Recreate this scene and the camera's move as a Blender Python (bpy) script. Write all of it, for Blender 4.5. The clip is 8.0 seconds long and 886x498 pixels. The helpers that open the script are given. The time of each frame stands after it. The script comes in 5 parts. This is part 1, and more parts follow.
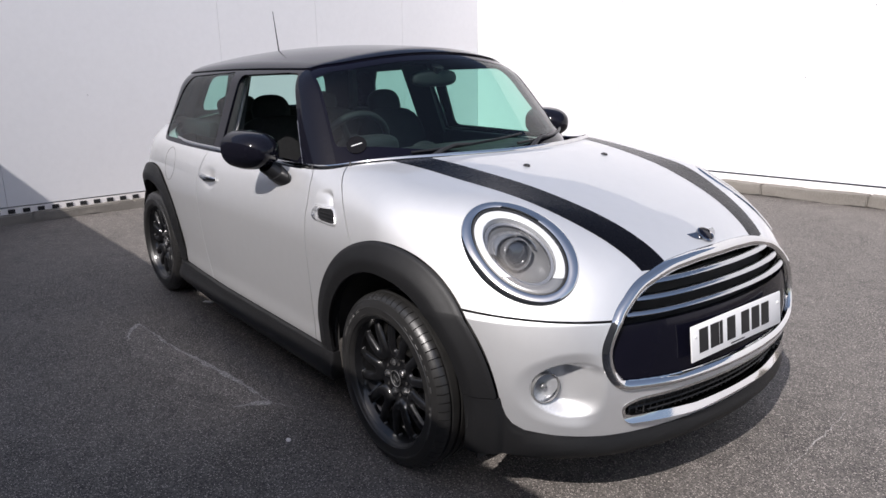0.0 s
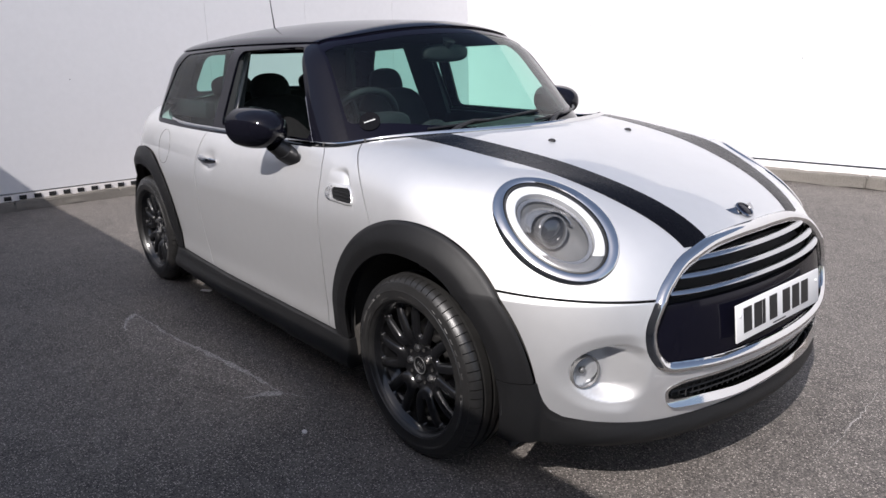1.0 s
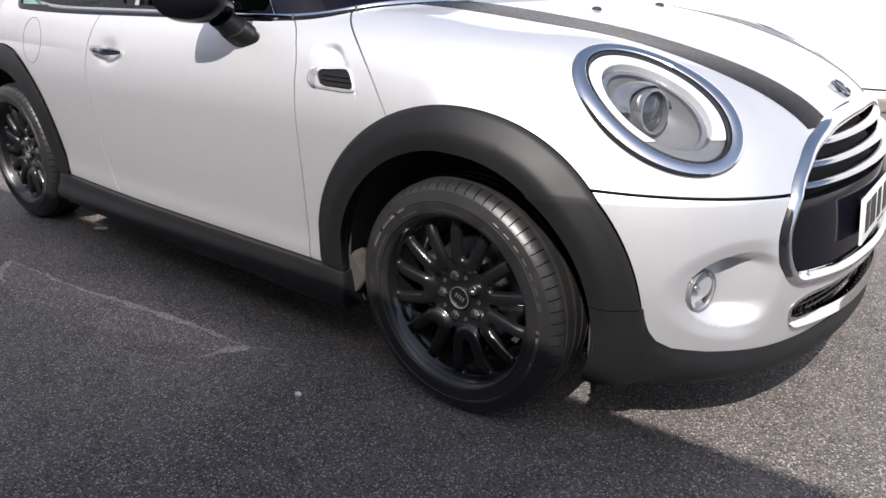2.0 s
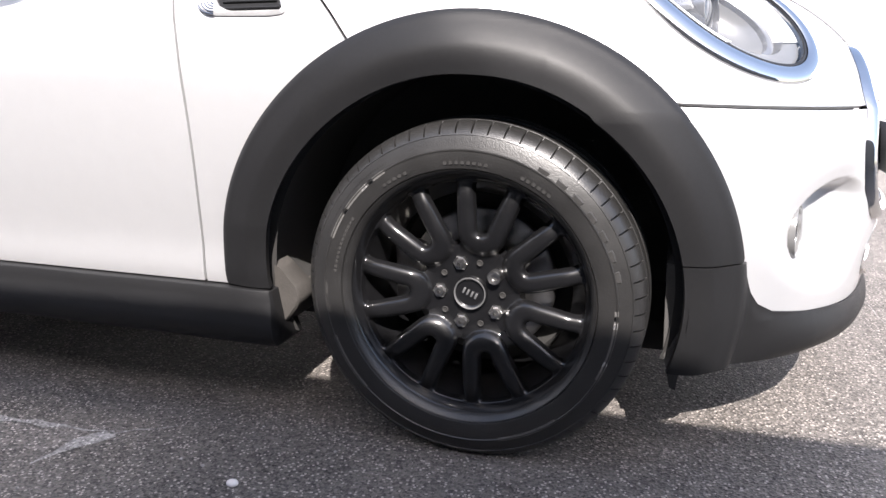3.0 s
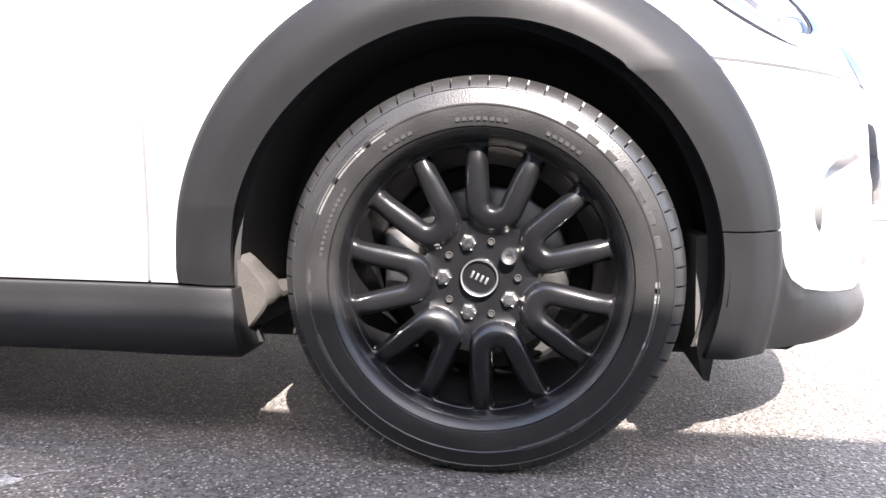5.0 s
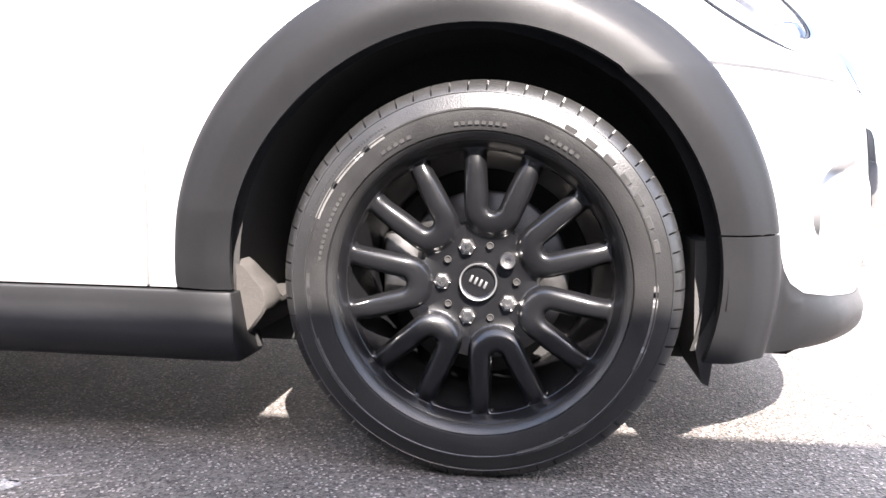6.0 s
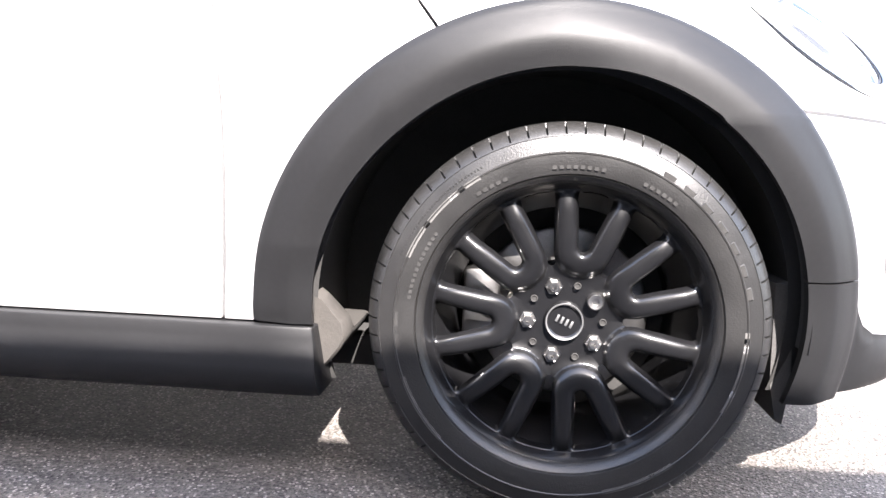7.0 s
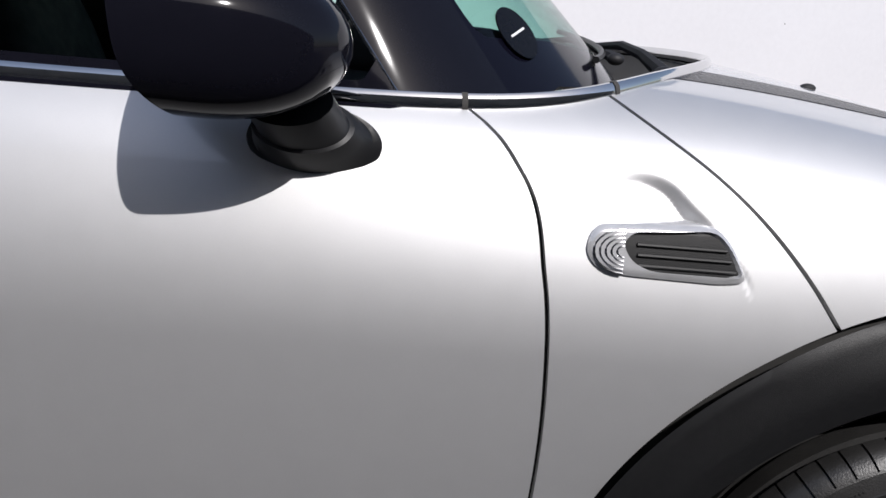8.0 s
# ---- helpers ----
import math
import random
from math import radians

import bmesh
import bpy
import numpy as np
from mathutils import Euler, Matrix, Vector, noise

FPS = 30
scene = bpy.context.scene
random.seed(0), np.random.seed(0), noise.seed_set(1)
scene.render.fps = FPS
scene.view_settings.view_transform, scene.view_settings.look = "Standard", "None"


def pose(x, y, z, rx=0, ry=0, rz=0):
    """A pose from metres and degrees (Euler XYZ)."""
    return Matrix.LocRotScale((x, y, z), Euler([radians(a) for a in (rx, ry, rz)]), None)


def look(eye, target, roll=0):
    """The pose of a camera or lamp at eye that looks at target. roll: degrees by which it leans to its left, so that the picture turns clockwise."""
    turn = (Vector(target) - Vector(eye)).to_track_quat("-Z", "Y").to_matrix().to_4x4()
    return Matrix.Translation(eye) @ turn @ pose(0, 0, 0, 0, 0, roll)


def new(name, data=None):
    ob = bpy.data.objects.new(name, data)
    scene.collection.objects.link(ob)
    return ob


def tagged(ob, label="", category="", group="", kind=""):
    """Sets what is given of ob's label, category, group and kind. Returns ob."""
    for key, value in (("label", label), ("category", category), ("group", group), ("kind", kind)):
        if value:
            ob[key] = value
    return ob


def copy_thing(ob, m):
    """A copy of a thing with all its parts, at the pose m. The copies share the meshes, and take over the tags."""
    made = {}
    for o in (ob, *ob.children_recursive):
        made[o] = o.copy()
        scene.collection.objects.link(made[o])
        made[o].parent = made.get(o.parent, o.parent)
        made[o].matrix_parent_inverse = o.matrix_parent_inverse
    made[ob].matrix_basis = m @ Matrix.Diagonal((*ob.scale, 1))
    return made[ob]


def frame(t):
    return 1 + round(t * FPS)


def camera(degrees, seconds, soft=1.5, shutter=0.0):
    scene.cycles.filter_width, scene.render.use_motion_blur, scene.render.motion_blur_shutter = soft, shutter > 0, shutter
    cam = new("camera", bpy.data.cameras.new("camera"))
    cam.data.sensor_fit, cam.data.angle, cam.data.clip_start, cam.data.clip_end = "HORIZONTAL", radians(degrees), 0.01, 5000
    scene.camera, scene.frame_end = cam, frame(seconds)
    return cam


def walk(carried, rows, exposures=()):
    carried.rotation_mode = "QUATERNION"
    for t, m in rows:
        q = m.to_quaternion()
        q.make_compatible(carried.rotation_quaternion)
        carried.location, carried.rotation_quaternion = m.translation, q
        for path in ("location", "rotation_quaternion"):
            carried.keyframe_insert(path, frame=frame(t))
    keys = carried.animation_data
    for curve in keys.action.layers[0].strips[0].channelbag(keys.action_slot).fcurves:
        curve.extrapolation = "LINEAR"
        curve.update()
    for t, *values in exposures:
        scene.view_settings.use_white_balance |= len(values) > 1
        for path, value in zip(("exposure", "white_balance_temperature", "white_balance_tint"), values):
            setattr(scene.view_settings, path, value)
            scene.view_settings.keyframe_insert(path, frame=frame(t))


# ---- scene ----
cam = camera(63.0, 8.0)
PATH = [
    (0, (1.862, -2.063, 1.345), (0.346, -0.866, 0.827), -0.9),
    (0.5, (1.842, -2.069, 1.342), (0.332, -0.865, 0.82), -0.9),
    (1, (1.683, -2.106, 1.282), (0.207, -0.872, 0.737), -1.1),
    (1.5, (1.384, -2.107, 1.193), (0.024, -0.789, 0.553), -0.0),
    (1.8, (1.143, -2.106, 1.09), (-0.116, -0.692, 0.444), -0.2),
    (2, (0.979, -2.111, 1.038), (-0.18, -0.642, 0.333), 0.2),
    (2.2, (0.81, -2.1, 0.987), (-0.235, -0.545, 0.285), -0.5),
    (3.3, (0.192, -1.928, 0.605), (-0.204, -0.01, 0.198), 0.1),
    (3.5, (0.127, -1.917, 0.568), (-0.168, 0.033, 0.233), 0.1),
    (4, (0.104, -1.895, 0.478), (-0.176, 0.068, 0.212), 0.2),
    (4.5, (0.104, -1.887, 0.464), (-0.187, 0.076, 0.219), 0.5),
    (6, (0.107, -1.888, 0.460), (-0.186, 0.077, 0.249), 0.5),
    (6.5, (0.106, -1.886, 0.477), (-0.18, 0.079, 0.234), 0.5),
    (7, (-0.088, -1.898, 0.547), (-0.272, 0.076, 0.278), 1.9),
    (7.2, (-0.224, -1.895, 0.636), (-0.348, 0.082, 0.357), 4.0),
    (7.3, (-0.266, -1.871, 0.704), (-0.394, 0.097, 0.366), 4.0),
    (7.5, (-0.368, -1.798, 0.866), (-0.472, 0.136, 0.368), 3.8),
    (7.6, (-0.437, -1.758, 0.914), (-0.5, 0.169, 0.38), 3.6),
    (7.8, (-0.572, -1.667, 0.977), (-0.561, 0.245, 0.39), 4.2),
    (8, (-0.699, -1.575, 1.024), (-0.608, 0.328, 0.412), 5.2),
]
walk(cam, [(t, look(eye, target, roll)) for t, eye, target, roll in PATH],
     [(0, 0.58, 6350, 13), (1.0, 0.60, 6350, 13), (1.5, 0.84, 6350, 13), (2.0, 0.98, 6400, 13), (3.3, 2.35, 6500, 14), (4.5, 3.0, 6550, 15),
      (6.5, 3.35, 6550, 15), (7.0, 3.35, 6450, 14), (7.5, 1.85, 6250, 12), (8.0, 0.17, 6200, 12)])

# ---- world, sun ----
SUN_DIR = Vector((0.40, -1.0, 1.10)).normalized()
world = bpy.data.worlds.new("sky")
scene.world = world
world.use_nodes = True
wn, wl = world.node_tree.nodes, world.node_tree.links
sky = wn.new("ShaderNodeTexSky")
sky.sky_type = "NISHITA"
sky.sun_disc = False
sky.sun_elevation = math.asin(SUN_DIR.z)
sky.sun_rotation = math.atan2(SUN_DIR.x, SUN_DIR.y)
sky.air_density, sky.dust_density = 1.0, 1.6
wn["Background"].inputs["Strength"].default_value = 0.106
hazy = wn.new("ShaderNodeHueSaturation")
hazy.inputs["Saturation"].default_value = 0.82
wl.new(sky.outputs["Color"], hazy.inputs["Color"])
wl.new(hazy.outputs["Color"], wn["Background"].inputs["Color"])
sun_data = bpy.data.lights.new("sun", "SUN")
sun_data.energy, sun_data.angle, sun_data.color = 3.5, radians(0.36), (1.0, 0.95, 0.89)
sun = new("sun", sun_data)
sun.matrix_world = look(SUN_DIR * 30, (0, 0, 0))

# ---- materials ----
def mat(name, color, rough=0.5, metal=0.0, coat=0.0, var=0.0, scale=8.0, bump=0.0, bscale=200.0, spec=0.5, ior=1.45, coat_rough=0.03):
    """A surface with blotchy and grainy colour variation and a fine bump."""
    m = bpy.data.materials.new(name)
    m.use_nodes = True
    n, l = m.node_tree.nodes, m.node_tree.links
    b = n["Principled BSDF"]
    b.inputs["Base Color"].default_value = (*color, 1)
    b.inputs["Roughness"].default_value = rough
    b.inputs["Metallic"].default_value = metal
    b.inputs["Coat Weight"].default_value = coat
    b.inputs["Coat Roughness"].default_value = coat_rough
    b.inputs["Specular IOR Level"].default_value = spec
    b.inputs["IOR"].default_value = ior
    geo = n.new("ShaderNodeNewGeometry")
    if var:
        a, c = n.new("ShaderNodeTexNoise"), n.new("ShaderNodeTexNoise")
        a.inputs["Scale"].default_value, c.inputs["Scale"].default_value = scale, scale * 23
        a.inputs["Detail"].default_value, c.inputs["Detail"].default_value = 5, 3
        add, ramp = n.new("ShaderNodeMath"), n.new("ShaderNodeMapRange")
        add.operation = "ADD"
        l.new(geo.outputs["Position"], a.inputs["Vector"])
        l.new(geo.outputs["Position"], c.inputs["Vector"])
        l.new(a.outputs["Fac"], add.inputs[0])
        l.new(c.outputs["Fac"], add.inputs[1])
        ramp.inputs["From Min"].default_value, ramp.inputs["From Max"].default_value = 0.6, 1.4
        ramp.inputs["To Min"].default_value, ramp.inputs["To Max"].default_value = 1 - var, 1 + var
        l.new(add.outputs[0], ramp.inputs["Value"])
        mul = n.new("ShaderNodeVectorMath")
        mul.operation = "SCALE"
        mul.inputs[0].default_value = color
        l.new(ramp.outputs[0], mul.inputs["Scale"])
        l.new(mul.outputs[0], b.inputs["Base Color"])
        r2 = n.new("ShaderNodeMapRange")
        r2.inputs["From Min"].default_value, r2.inputs["From Max"].default_value = 0.3, 0.7
        r2.inputs["To Min"].default_value, r2.inputs["To Max"].default_value = max(0.02, rough - 0.4 * var * rough), min(1, rough + 0.6 * var * rough)
        l.new(a.outputs["Fac"], r2.inputs["Value"])
        l.new(r2.outputs[0], b.inputs["Roughness"])
    if bump:
        t, bp = n.new("ShaderNodeTexNoise"), n.new("ShaderNodeBump")
        t.inputs["Scale"].default_value, t.inputs["Detail"].default_value = bscale, 4
        bp.inputs["Strength"].default_value, bp.inputs["Distance"].default_value = bump, 0.002
        l.new(geo.outputs["Position"], t.inputs["Vector"])
        l.new(t.outputs["Fac"], bp.inputs["Height"])
        l.new(bp.outputs["Normal"], b.inputs["Normal"])
    return m


def glass_mat(name, tint, gloss=1.0, rough=0.0):
    """Thin tinted glass: light passes tinted, the gloss follows the angle."""
    m = bpy.data.materials.new(name)
    m.use_nodes = True
    n, l = m.node_tree.nodes, m.node_tree.links
    n.remove(n["Principled BSDF"])
    tr, gl, mix, lw = n.new("ShaderNodeBsdfTransparent"), n.new("ShaderNodeBsdfGlossy"), n.new("ShaderNodeMixShader"), n.new("ShaderNodeLayerWeight")
    tr.inputs["Color"].default_value = (*tint, 1)
    gl.inputs["Roughness"].default_value = rough
    gl.inputs["Color"].default_value = (gloss, gloss, gloss, 1)
    power, ramp = n.new("ShaderNodeMath"), n.new("ShaderNodeMath")
    lw.inputs["Blend"].default_value = 0.5
    power.operation, ramp.operation = "POWER", "MULTIPLY_ADD"
    power.inputs[1].default_value = 5.0
    ramp.inputs[1].default_value, ramp.inputs[2].default_value = 0.9, 0.05
    l.new(lw.outputs["Facing"], power.inputs[0])
    l.new(power.outputs[0], ramp.inputs[0])
    l.new(ramp.outputs[0], mix.inputs["Fac"])
    l.new(tr.outputs[0], mix.inputs[1])
    l.new(gl.outputs[0], mix.inputs[2])
    l.new(mix.outputs[0], n["Material Output"].inputs["Surface"])
    return m


PAINT = mat("silver_white_paint", (0.72, 0.72, 0.725), 0.55, 0.77, 1.0, var=0.02, scale=30, bump=0.03, bscale=1500)
STRIPE = mat("black_stripe_vinyl", (0.0025, 0.0025, 0.004), 0.27, 0, 0.0, var=0.1, scale=30, spec=0.15)
BLACK = mat("black_gloss_paint", (0.004, 0.004, 0.009), 0.10, 0, 0.12, var=0.1, scale=20, spec=0.12)
PILLAR = mat("black_gloss_lacquer", (0.006, 0.006, 0.010), 0.07, 0, 0.12, var=0.1, scale=20, spec=0.22)
TRIM = mat("black_plastic_trim", (0.0115, 0.0115, 0.0122), 0.46, var=0.14, scale=6, bump=0.15, bscale=900, spec=0.34)
RUBBER = mat("tyre_rubber", (0.0175, 0.0170, 0.0166), 0.36, var=0.3, scale=14, bump=0.22, bscale=420, spec=0.8)
RIM = mat("black_gloss_rim", (0.006, 0.006, 0.0066), 0.40, 0, 1.0, var=0.15, scale=30, spec=0.18, coat_rough=0.10)
BRIGHT = mat("bright_satin_metal", (0.30, 0.30, 0.30), 0.42, 0.75, var=0.05, scale=60)
CHROME = mat("chrome", (0.66, 0.66, 0.66), 0.07, 1.0, var=0.04, scale=20)
DARKCHROME = mat("smoked_chrome", (0.36, 0.365, 0.38), 0.12, 1.0, var=0.04, scale=20)
SATINCHROME = mat("satin_chrome", (0.50, 0.505, 0.52), 0.14, 1.0, var=0.04, scale=20)
LENS_DARK = mat("dark_projector_glass", (0.03, 0.032, 0.036), 0.03, 0.0, 1.0, spec=0.9)
STEEL = mat("brake_steel", (0.46, 0.45, 0.44), 0.3, 1.0, var=0.25, scale=30)
DARK = mat("dark_underside", (0.026, 0.025, 0.024), 0.8, var=0.2, scale=9)
LINER = mat("arch_liner_felt", (0.060, 0.058, 0.056), 0.9, var=0.3, scale=20, bump=0.3, bscale=300)
DUSTY = mat("dusty_liner_plastic", (0.046, 0.042, 0.038), 0.85, var=0.3, scale=25, bump=0.3, bscale=200)
FABRIC = mat("black_seat_cloth", (0.012, 0.012, 0.013), 0.85, var=0.3, scale=30, bump=0.3, bscale=700)
CABIN = mat("cabin_plastic", (0.018, 0.018, 0.02), 0.6, var=0.2, scale=15, bump=0.15, bscale=600)
SUNLIT_GREYTRIM = mat("sunlit_grey_trim", (0.35, 0.34, 0.33), 0.6, var=0.1, scale=15)
LAMPSILVER = mat("satin_lamp_silver", (0.34, 0.34, 0.345), 0.2, 0.75, var=0.06, scale=40)
LAMPGREY = mat("grey_lamp_plastic", (0.22, 0.22, 0.22), 0.2, 0.4, var=0.06, scale=30)
INDICATOR = mat("clear_ribbed_plastic", (0.64, 0.64, 0.65), 0.13, 0.4, 0.8, var=0.1, scale=60)
LAMPRING = mat("frosted_light_ring", (0.72, 0.73, 0.74), 0.3, 0.0, 0.5)
PLATE = mat("white_number_plate", (0.80, 0.80, 0.80), 0.35, var=0.03, scale=12)
INK = mat("black_ink", (0.012, 0.012, 0.013), 0.4)
RED_LENS = mat("red_lamp_glass", (0.25, 0.01, 0.012), 0.08, 0.0, 1.0)
LETTER = mat("moulded_grey_lettering", (0.036, 0.035, 0.034), 0.36, var=0.3, scale=40)
# paler rubber for the raised blocks and bands on the tyre's flank
MARK = mat("pale_moulding", (0.034, 0.033, 0.032), 0.42, var=0.3, scale=60)
BAND_RUBBER = mat("pale_band_rubber", (0.105, 0.102, 0.098), 0.45, var=0.3, scale=60)
GLASS = glass_mat("tinted_glass", (0.58, 0.82, 0.75), 0.75)
CLEAR = glass_mat("clear_lamp_glass", (0.92, 0.93, 0.94))
WALL = mat("white_wall_panel", (0.69, 0.685, 0.70), 0.6, var=0.03, scale=0.9, bump=0.05, bscale=30)
CONCRETE = mat("kerb_concrete", (0.19, 0.175, 0.155), 0.9, var=0.3, scale=5, bump=0.7, bscale=60)
SHADE_WALL = mat("shade_wall_plaster", (0.11, 0.108, 0.106), 0.9, var=0.12, scale=1.5, bump=0.3, bscale=60)
WHITESTONE = mat("white_block", (0.78, 0.75, 0.73), 0.8, var=0.1, scale=9)
BLACKBLOCK = mat("black_block", (0.015, 0.015, 0.016), 0.8, var=0.2, scale=9)


def asphalt(name, dark, light, glint_chips=2.2):
    """Worn tar with pale and dark grit, blotches and a rough top."""
    m = mat(name, light, 0.62, var=0.0)
    n, l = m.node_tree.nodes, m.node_tree.links
    b = n["Principled BSDF"]
    geo = n.new("ShaderNodeNewGeometry")
    big, mid, fine = (n.new("ShaderNodeTexNoise") for _ in range(3))
    for t, s, d in ((big, 0.9, 5), (mid, 9.0, 5), (fine, 190.0, 3)):
        t.inputs["Scale"].default_value, t.inputs["Detail"].default_value = s, d
        l.new(geo.outputs["Position"], t.inputs["Vector"])
    vor = n.new("ShaderNodeTexVoronoi")
    vor.inputs["Scale"].default_value = 220
    l.new(geo.outputs["Position"], vor.inputs["Vector"])
    grey = n.new("ShaderNodeSeparateColor")
    l.new(vor.outputs["Color"], grey.inputs["Color"])

    def weigh(src, w, add=None):
        k = n.new("ShaderNodeMath")
        k.operation = "MULTIPLY_ADD"
        k.inputs[1].default_value, k.inputs[2].default_value = w, 0.0
        l.new(src, k.inputs[0])
        if add:
            l.new(add, k.inputs[2])
        return k.outputs[0]
    total = weigh(big.outputs["Fac"], 0.36, weigh(mid.outputs["Fac"], 0.26, weigh(fine.outputs["Fac"], 0.30, weigh(grey.outputs["Red"], 0.40))))
    ramp = n.new("ShaderNodeValToRGB")
    e = ramp.color_ramp.elements
    e[0].position, e[0].color = 0.39, (*dark, 1)
    e[1].position, e[1].color = 0.87, (*light, 1)
    l.new(total, ramp.inputs["Fac"])
    # pale stone chips, which also carry the grit's glints as plain colour
    speck = n.new("ShaderNodeTexVoronoi")
    speck.inputs["Scale"].default_value = 170
    l.new(geo.outputs["Position"], speck.inputs["Vector"])
    chip, pick, near, both = n.new("ShaderNodeSeparateColor"), n.new("ShaderNodeMath"), n.new("ShaderNodeMath"), n.new("ShaderNodeMath")
    l.new(speck.outputs["Color"], chip.inputs["Color"])
    pick.operation, near.operation, both.operation = "GREATER_THAN", "LESS_THAN", "MULTIPLY"
    pick.inputs[1].default_value, near.inputs[1].default_value = 0.76, 0.42
    l.new(chip.outputs["Green"], pick.inputs[0])
    l.new(speck.outputs["Distance"], near.inputs[0])
    l.new(pick.outputs[0], both.inputs[0])
    l.new(near.outputs[0], both.inputs[1])
    pale = n.new("ShaderNodeMix")
    pale.data_type = "RGBA"
    l.new(both.outputs[0], pale.inputs["Factor"])
    l.new(ramp.outputs["Color"], pale.inputs[6])
    pale.inputs[7].default_value = (light[0] * glint_chips, light[1] * glint_chips, light[2] * glint_chips, 1)
    l.new(pale.outputs[2], b.inputs["Base Color"])
    bp = n.new("ShaderNodeBump")
    bp.inputs["Strength"].default_value, bp.inputs["Distance"].default_value = 0.9, 0.003
    mixh = weigh(fine.outputs["Fac"], 0.8, vor.outputs["Distance"])
    l.new(mixh, bp.inputs["Height"])
    l.new(bp.outputs["Normal"], b.inputs["Normal"])
    return m


ASPHALT = asphalt("asphalt", (0.010, 0.0092, 0.0087), (0.192, 0.173, 0.158))
PATCH_TAR = asphalt("patched_asphalt", (0.016, 0.0148, 0.0141), (0.236, 0.213, 0.196))
PALE_TAR = asphalt("dusty_asphalt", (0.09, 0.086, 0.082), (0.42, 0.40, 0.385), 1.5)


# ---- mesh tools ----
def part(name, bm, material, parent=None, label="", smooth=True, kind=""):
    """Links a bmesh as one mesh object, under a thing where one is given."""
    me = bpy.data.meshes.new(name)
    bm.to_mesh(me)
    bm.free()
    me.materials.append(material)
    if smooth:
        me.shade_smooth()
        me.set_sharp_from_angle(angle=radians(38))
    ob = new(name, me)
    ob.parent = parent
    return tagged(ob, label, kind=kind)


def thing(name, label, category, at=(0, 0, 0), group=""):
    ob = new(name)
    ob.matrix_basis = Matrix.Translation(at)
    return tagged(ob, label, category, group)


def box(bm, lo, hi, bevel=0.0, m=None):
    lo, hi = Vector(lo), Vector(hi)
    made = bmesh.ops.create_cube(bm, size=1, matrix=(m or Matrix()) @ Matrix.LocRotScale((lo + hi) / 2, None, hi - lo))["verts"]
    if bevel:
        edges = {e for v in made for e in v.link_edges}
        bmesh.ops.bevel(bm, geom=list(edges), offset=bevel, segments=2, affect="EDGES", profile=0.5)
    return bm


def lathe(bm, profile, steps=64, m=None, closed=False):
    """Turns a profile of (radius, height) about the local z axis."""
    m = m or Matrix()
    rings = []
    for r, h in profile:
        rings.append([bm.verts.new(m @ Vector((r * math.cos(a), r * math.sin(a), h))) for a in (2 * math.pi * i / steps for i in range(steps))])
    pairs = list(zip(rings, rings[1:])) + ([(rings[-1], rings[0])] if closed else [])
    for a, b in pairs:
        for i in range(steps):
            j = (i + 1) % steps
            bm.faces.new((a[i], a[j], b[j], b[i]))
    return rings


def tube(bm, points, radius, sides=10, closed=False, flat=1.0, up=None):
    """A round or oval tube along a line of points; radius may vary along it."""
    pts = [Vector(p) for p in points]
    n, rings = len(pts), []
    for i, p in enumerate(pts):
        a, b = (pts[i - 1], pts[(i + 1) % n]) if closed else (pts[max(i - 1, 0)], pts[min(i + 1, n - 1)])
        t = (b - a).normalized()
        u = Vector(up(p)) if up else (Vector((0, 0, 1)) if abs(t.z) < 0.9 else Vector((1, 0, 0)))
        s = t.cross(u).normalized()
        w = s.cross(t)
        r = radius[i] if isinstance(radius, (list, tuple)) else radius
        rings.append([bm.verts.new(p + s * (r * flat * math.cos(k)) + w * (r * math.sin(k))) for k in (2 * math.pi * j / sides for j in range(sides))])
    for a, b in list(zip(rings, rings[1:])) + ([(rings[-1], rings[0])] if closed else []):
        for j in range(sides):
            k = (j + 1) % sides
            bm.faces.new((a[j], a[k], b[k], b[j]))
    if not closed:
        bm.faces.new(rings[0][::-1])
        bm.faces.new(rings[-1])
    bmesh.ops.recalc_face_normals(bm, faces=bm.faces[:])
    return bm


def ellipsoid(bm, centre, size, turn=None, u=28, v=18):
    bmesh.ops.create_uvsphere(bm, u_segments=u, v_segments=v, radius=1, matrix=Matrix.Translation(centre) @ (turn or Matrix()) @ Matrix.Diagonal((*size, 1)))
    return bm


def curve(keys):
    """A smooth function through (x, y) keys."""
    ks = sorted(keys)
    X, Y = np.array([k[0] for k in ks], float), np.array([k[1] for k in ks], float)
    d = np.gradient(Y, X)

    def at(x):
        x = np.clip(np.asarray(x, float), X[0], X[-1])
        i = np.clip(np.searchsorted(X, x) - 1, 0, len(X) - 2)
        h = X[i + 1] - X[i]
        t = (x - X[i]) / h
        return (2 * t**3 - 3 * t**2 + 1) * Y[i] + (t**3 - 2 * t**2 + t) * h * d[i] + (3 * t**2 - 2 * t**3) * Y[i + 1] + (t**3 - t**2) * h * d[i + 1]
    return at


def smax(a, b, k):
    h = np.maximum(k - np.abs(a - b), 0) / k
    return np.maximum(a, b) + h * h * k / 4


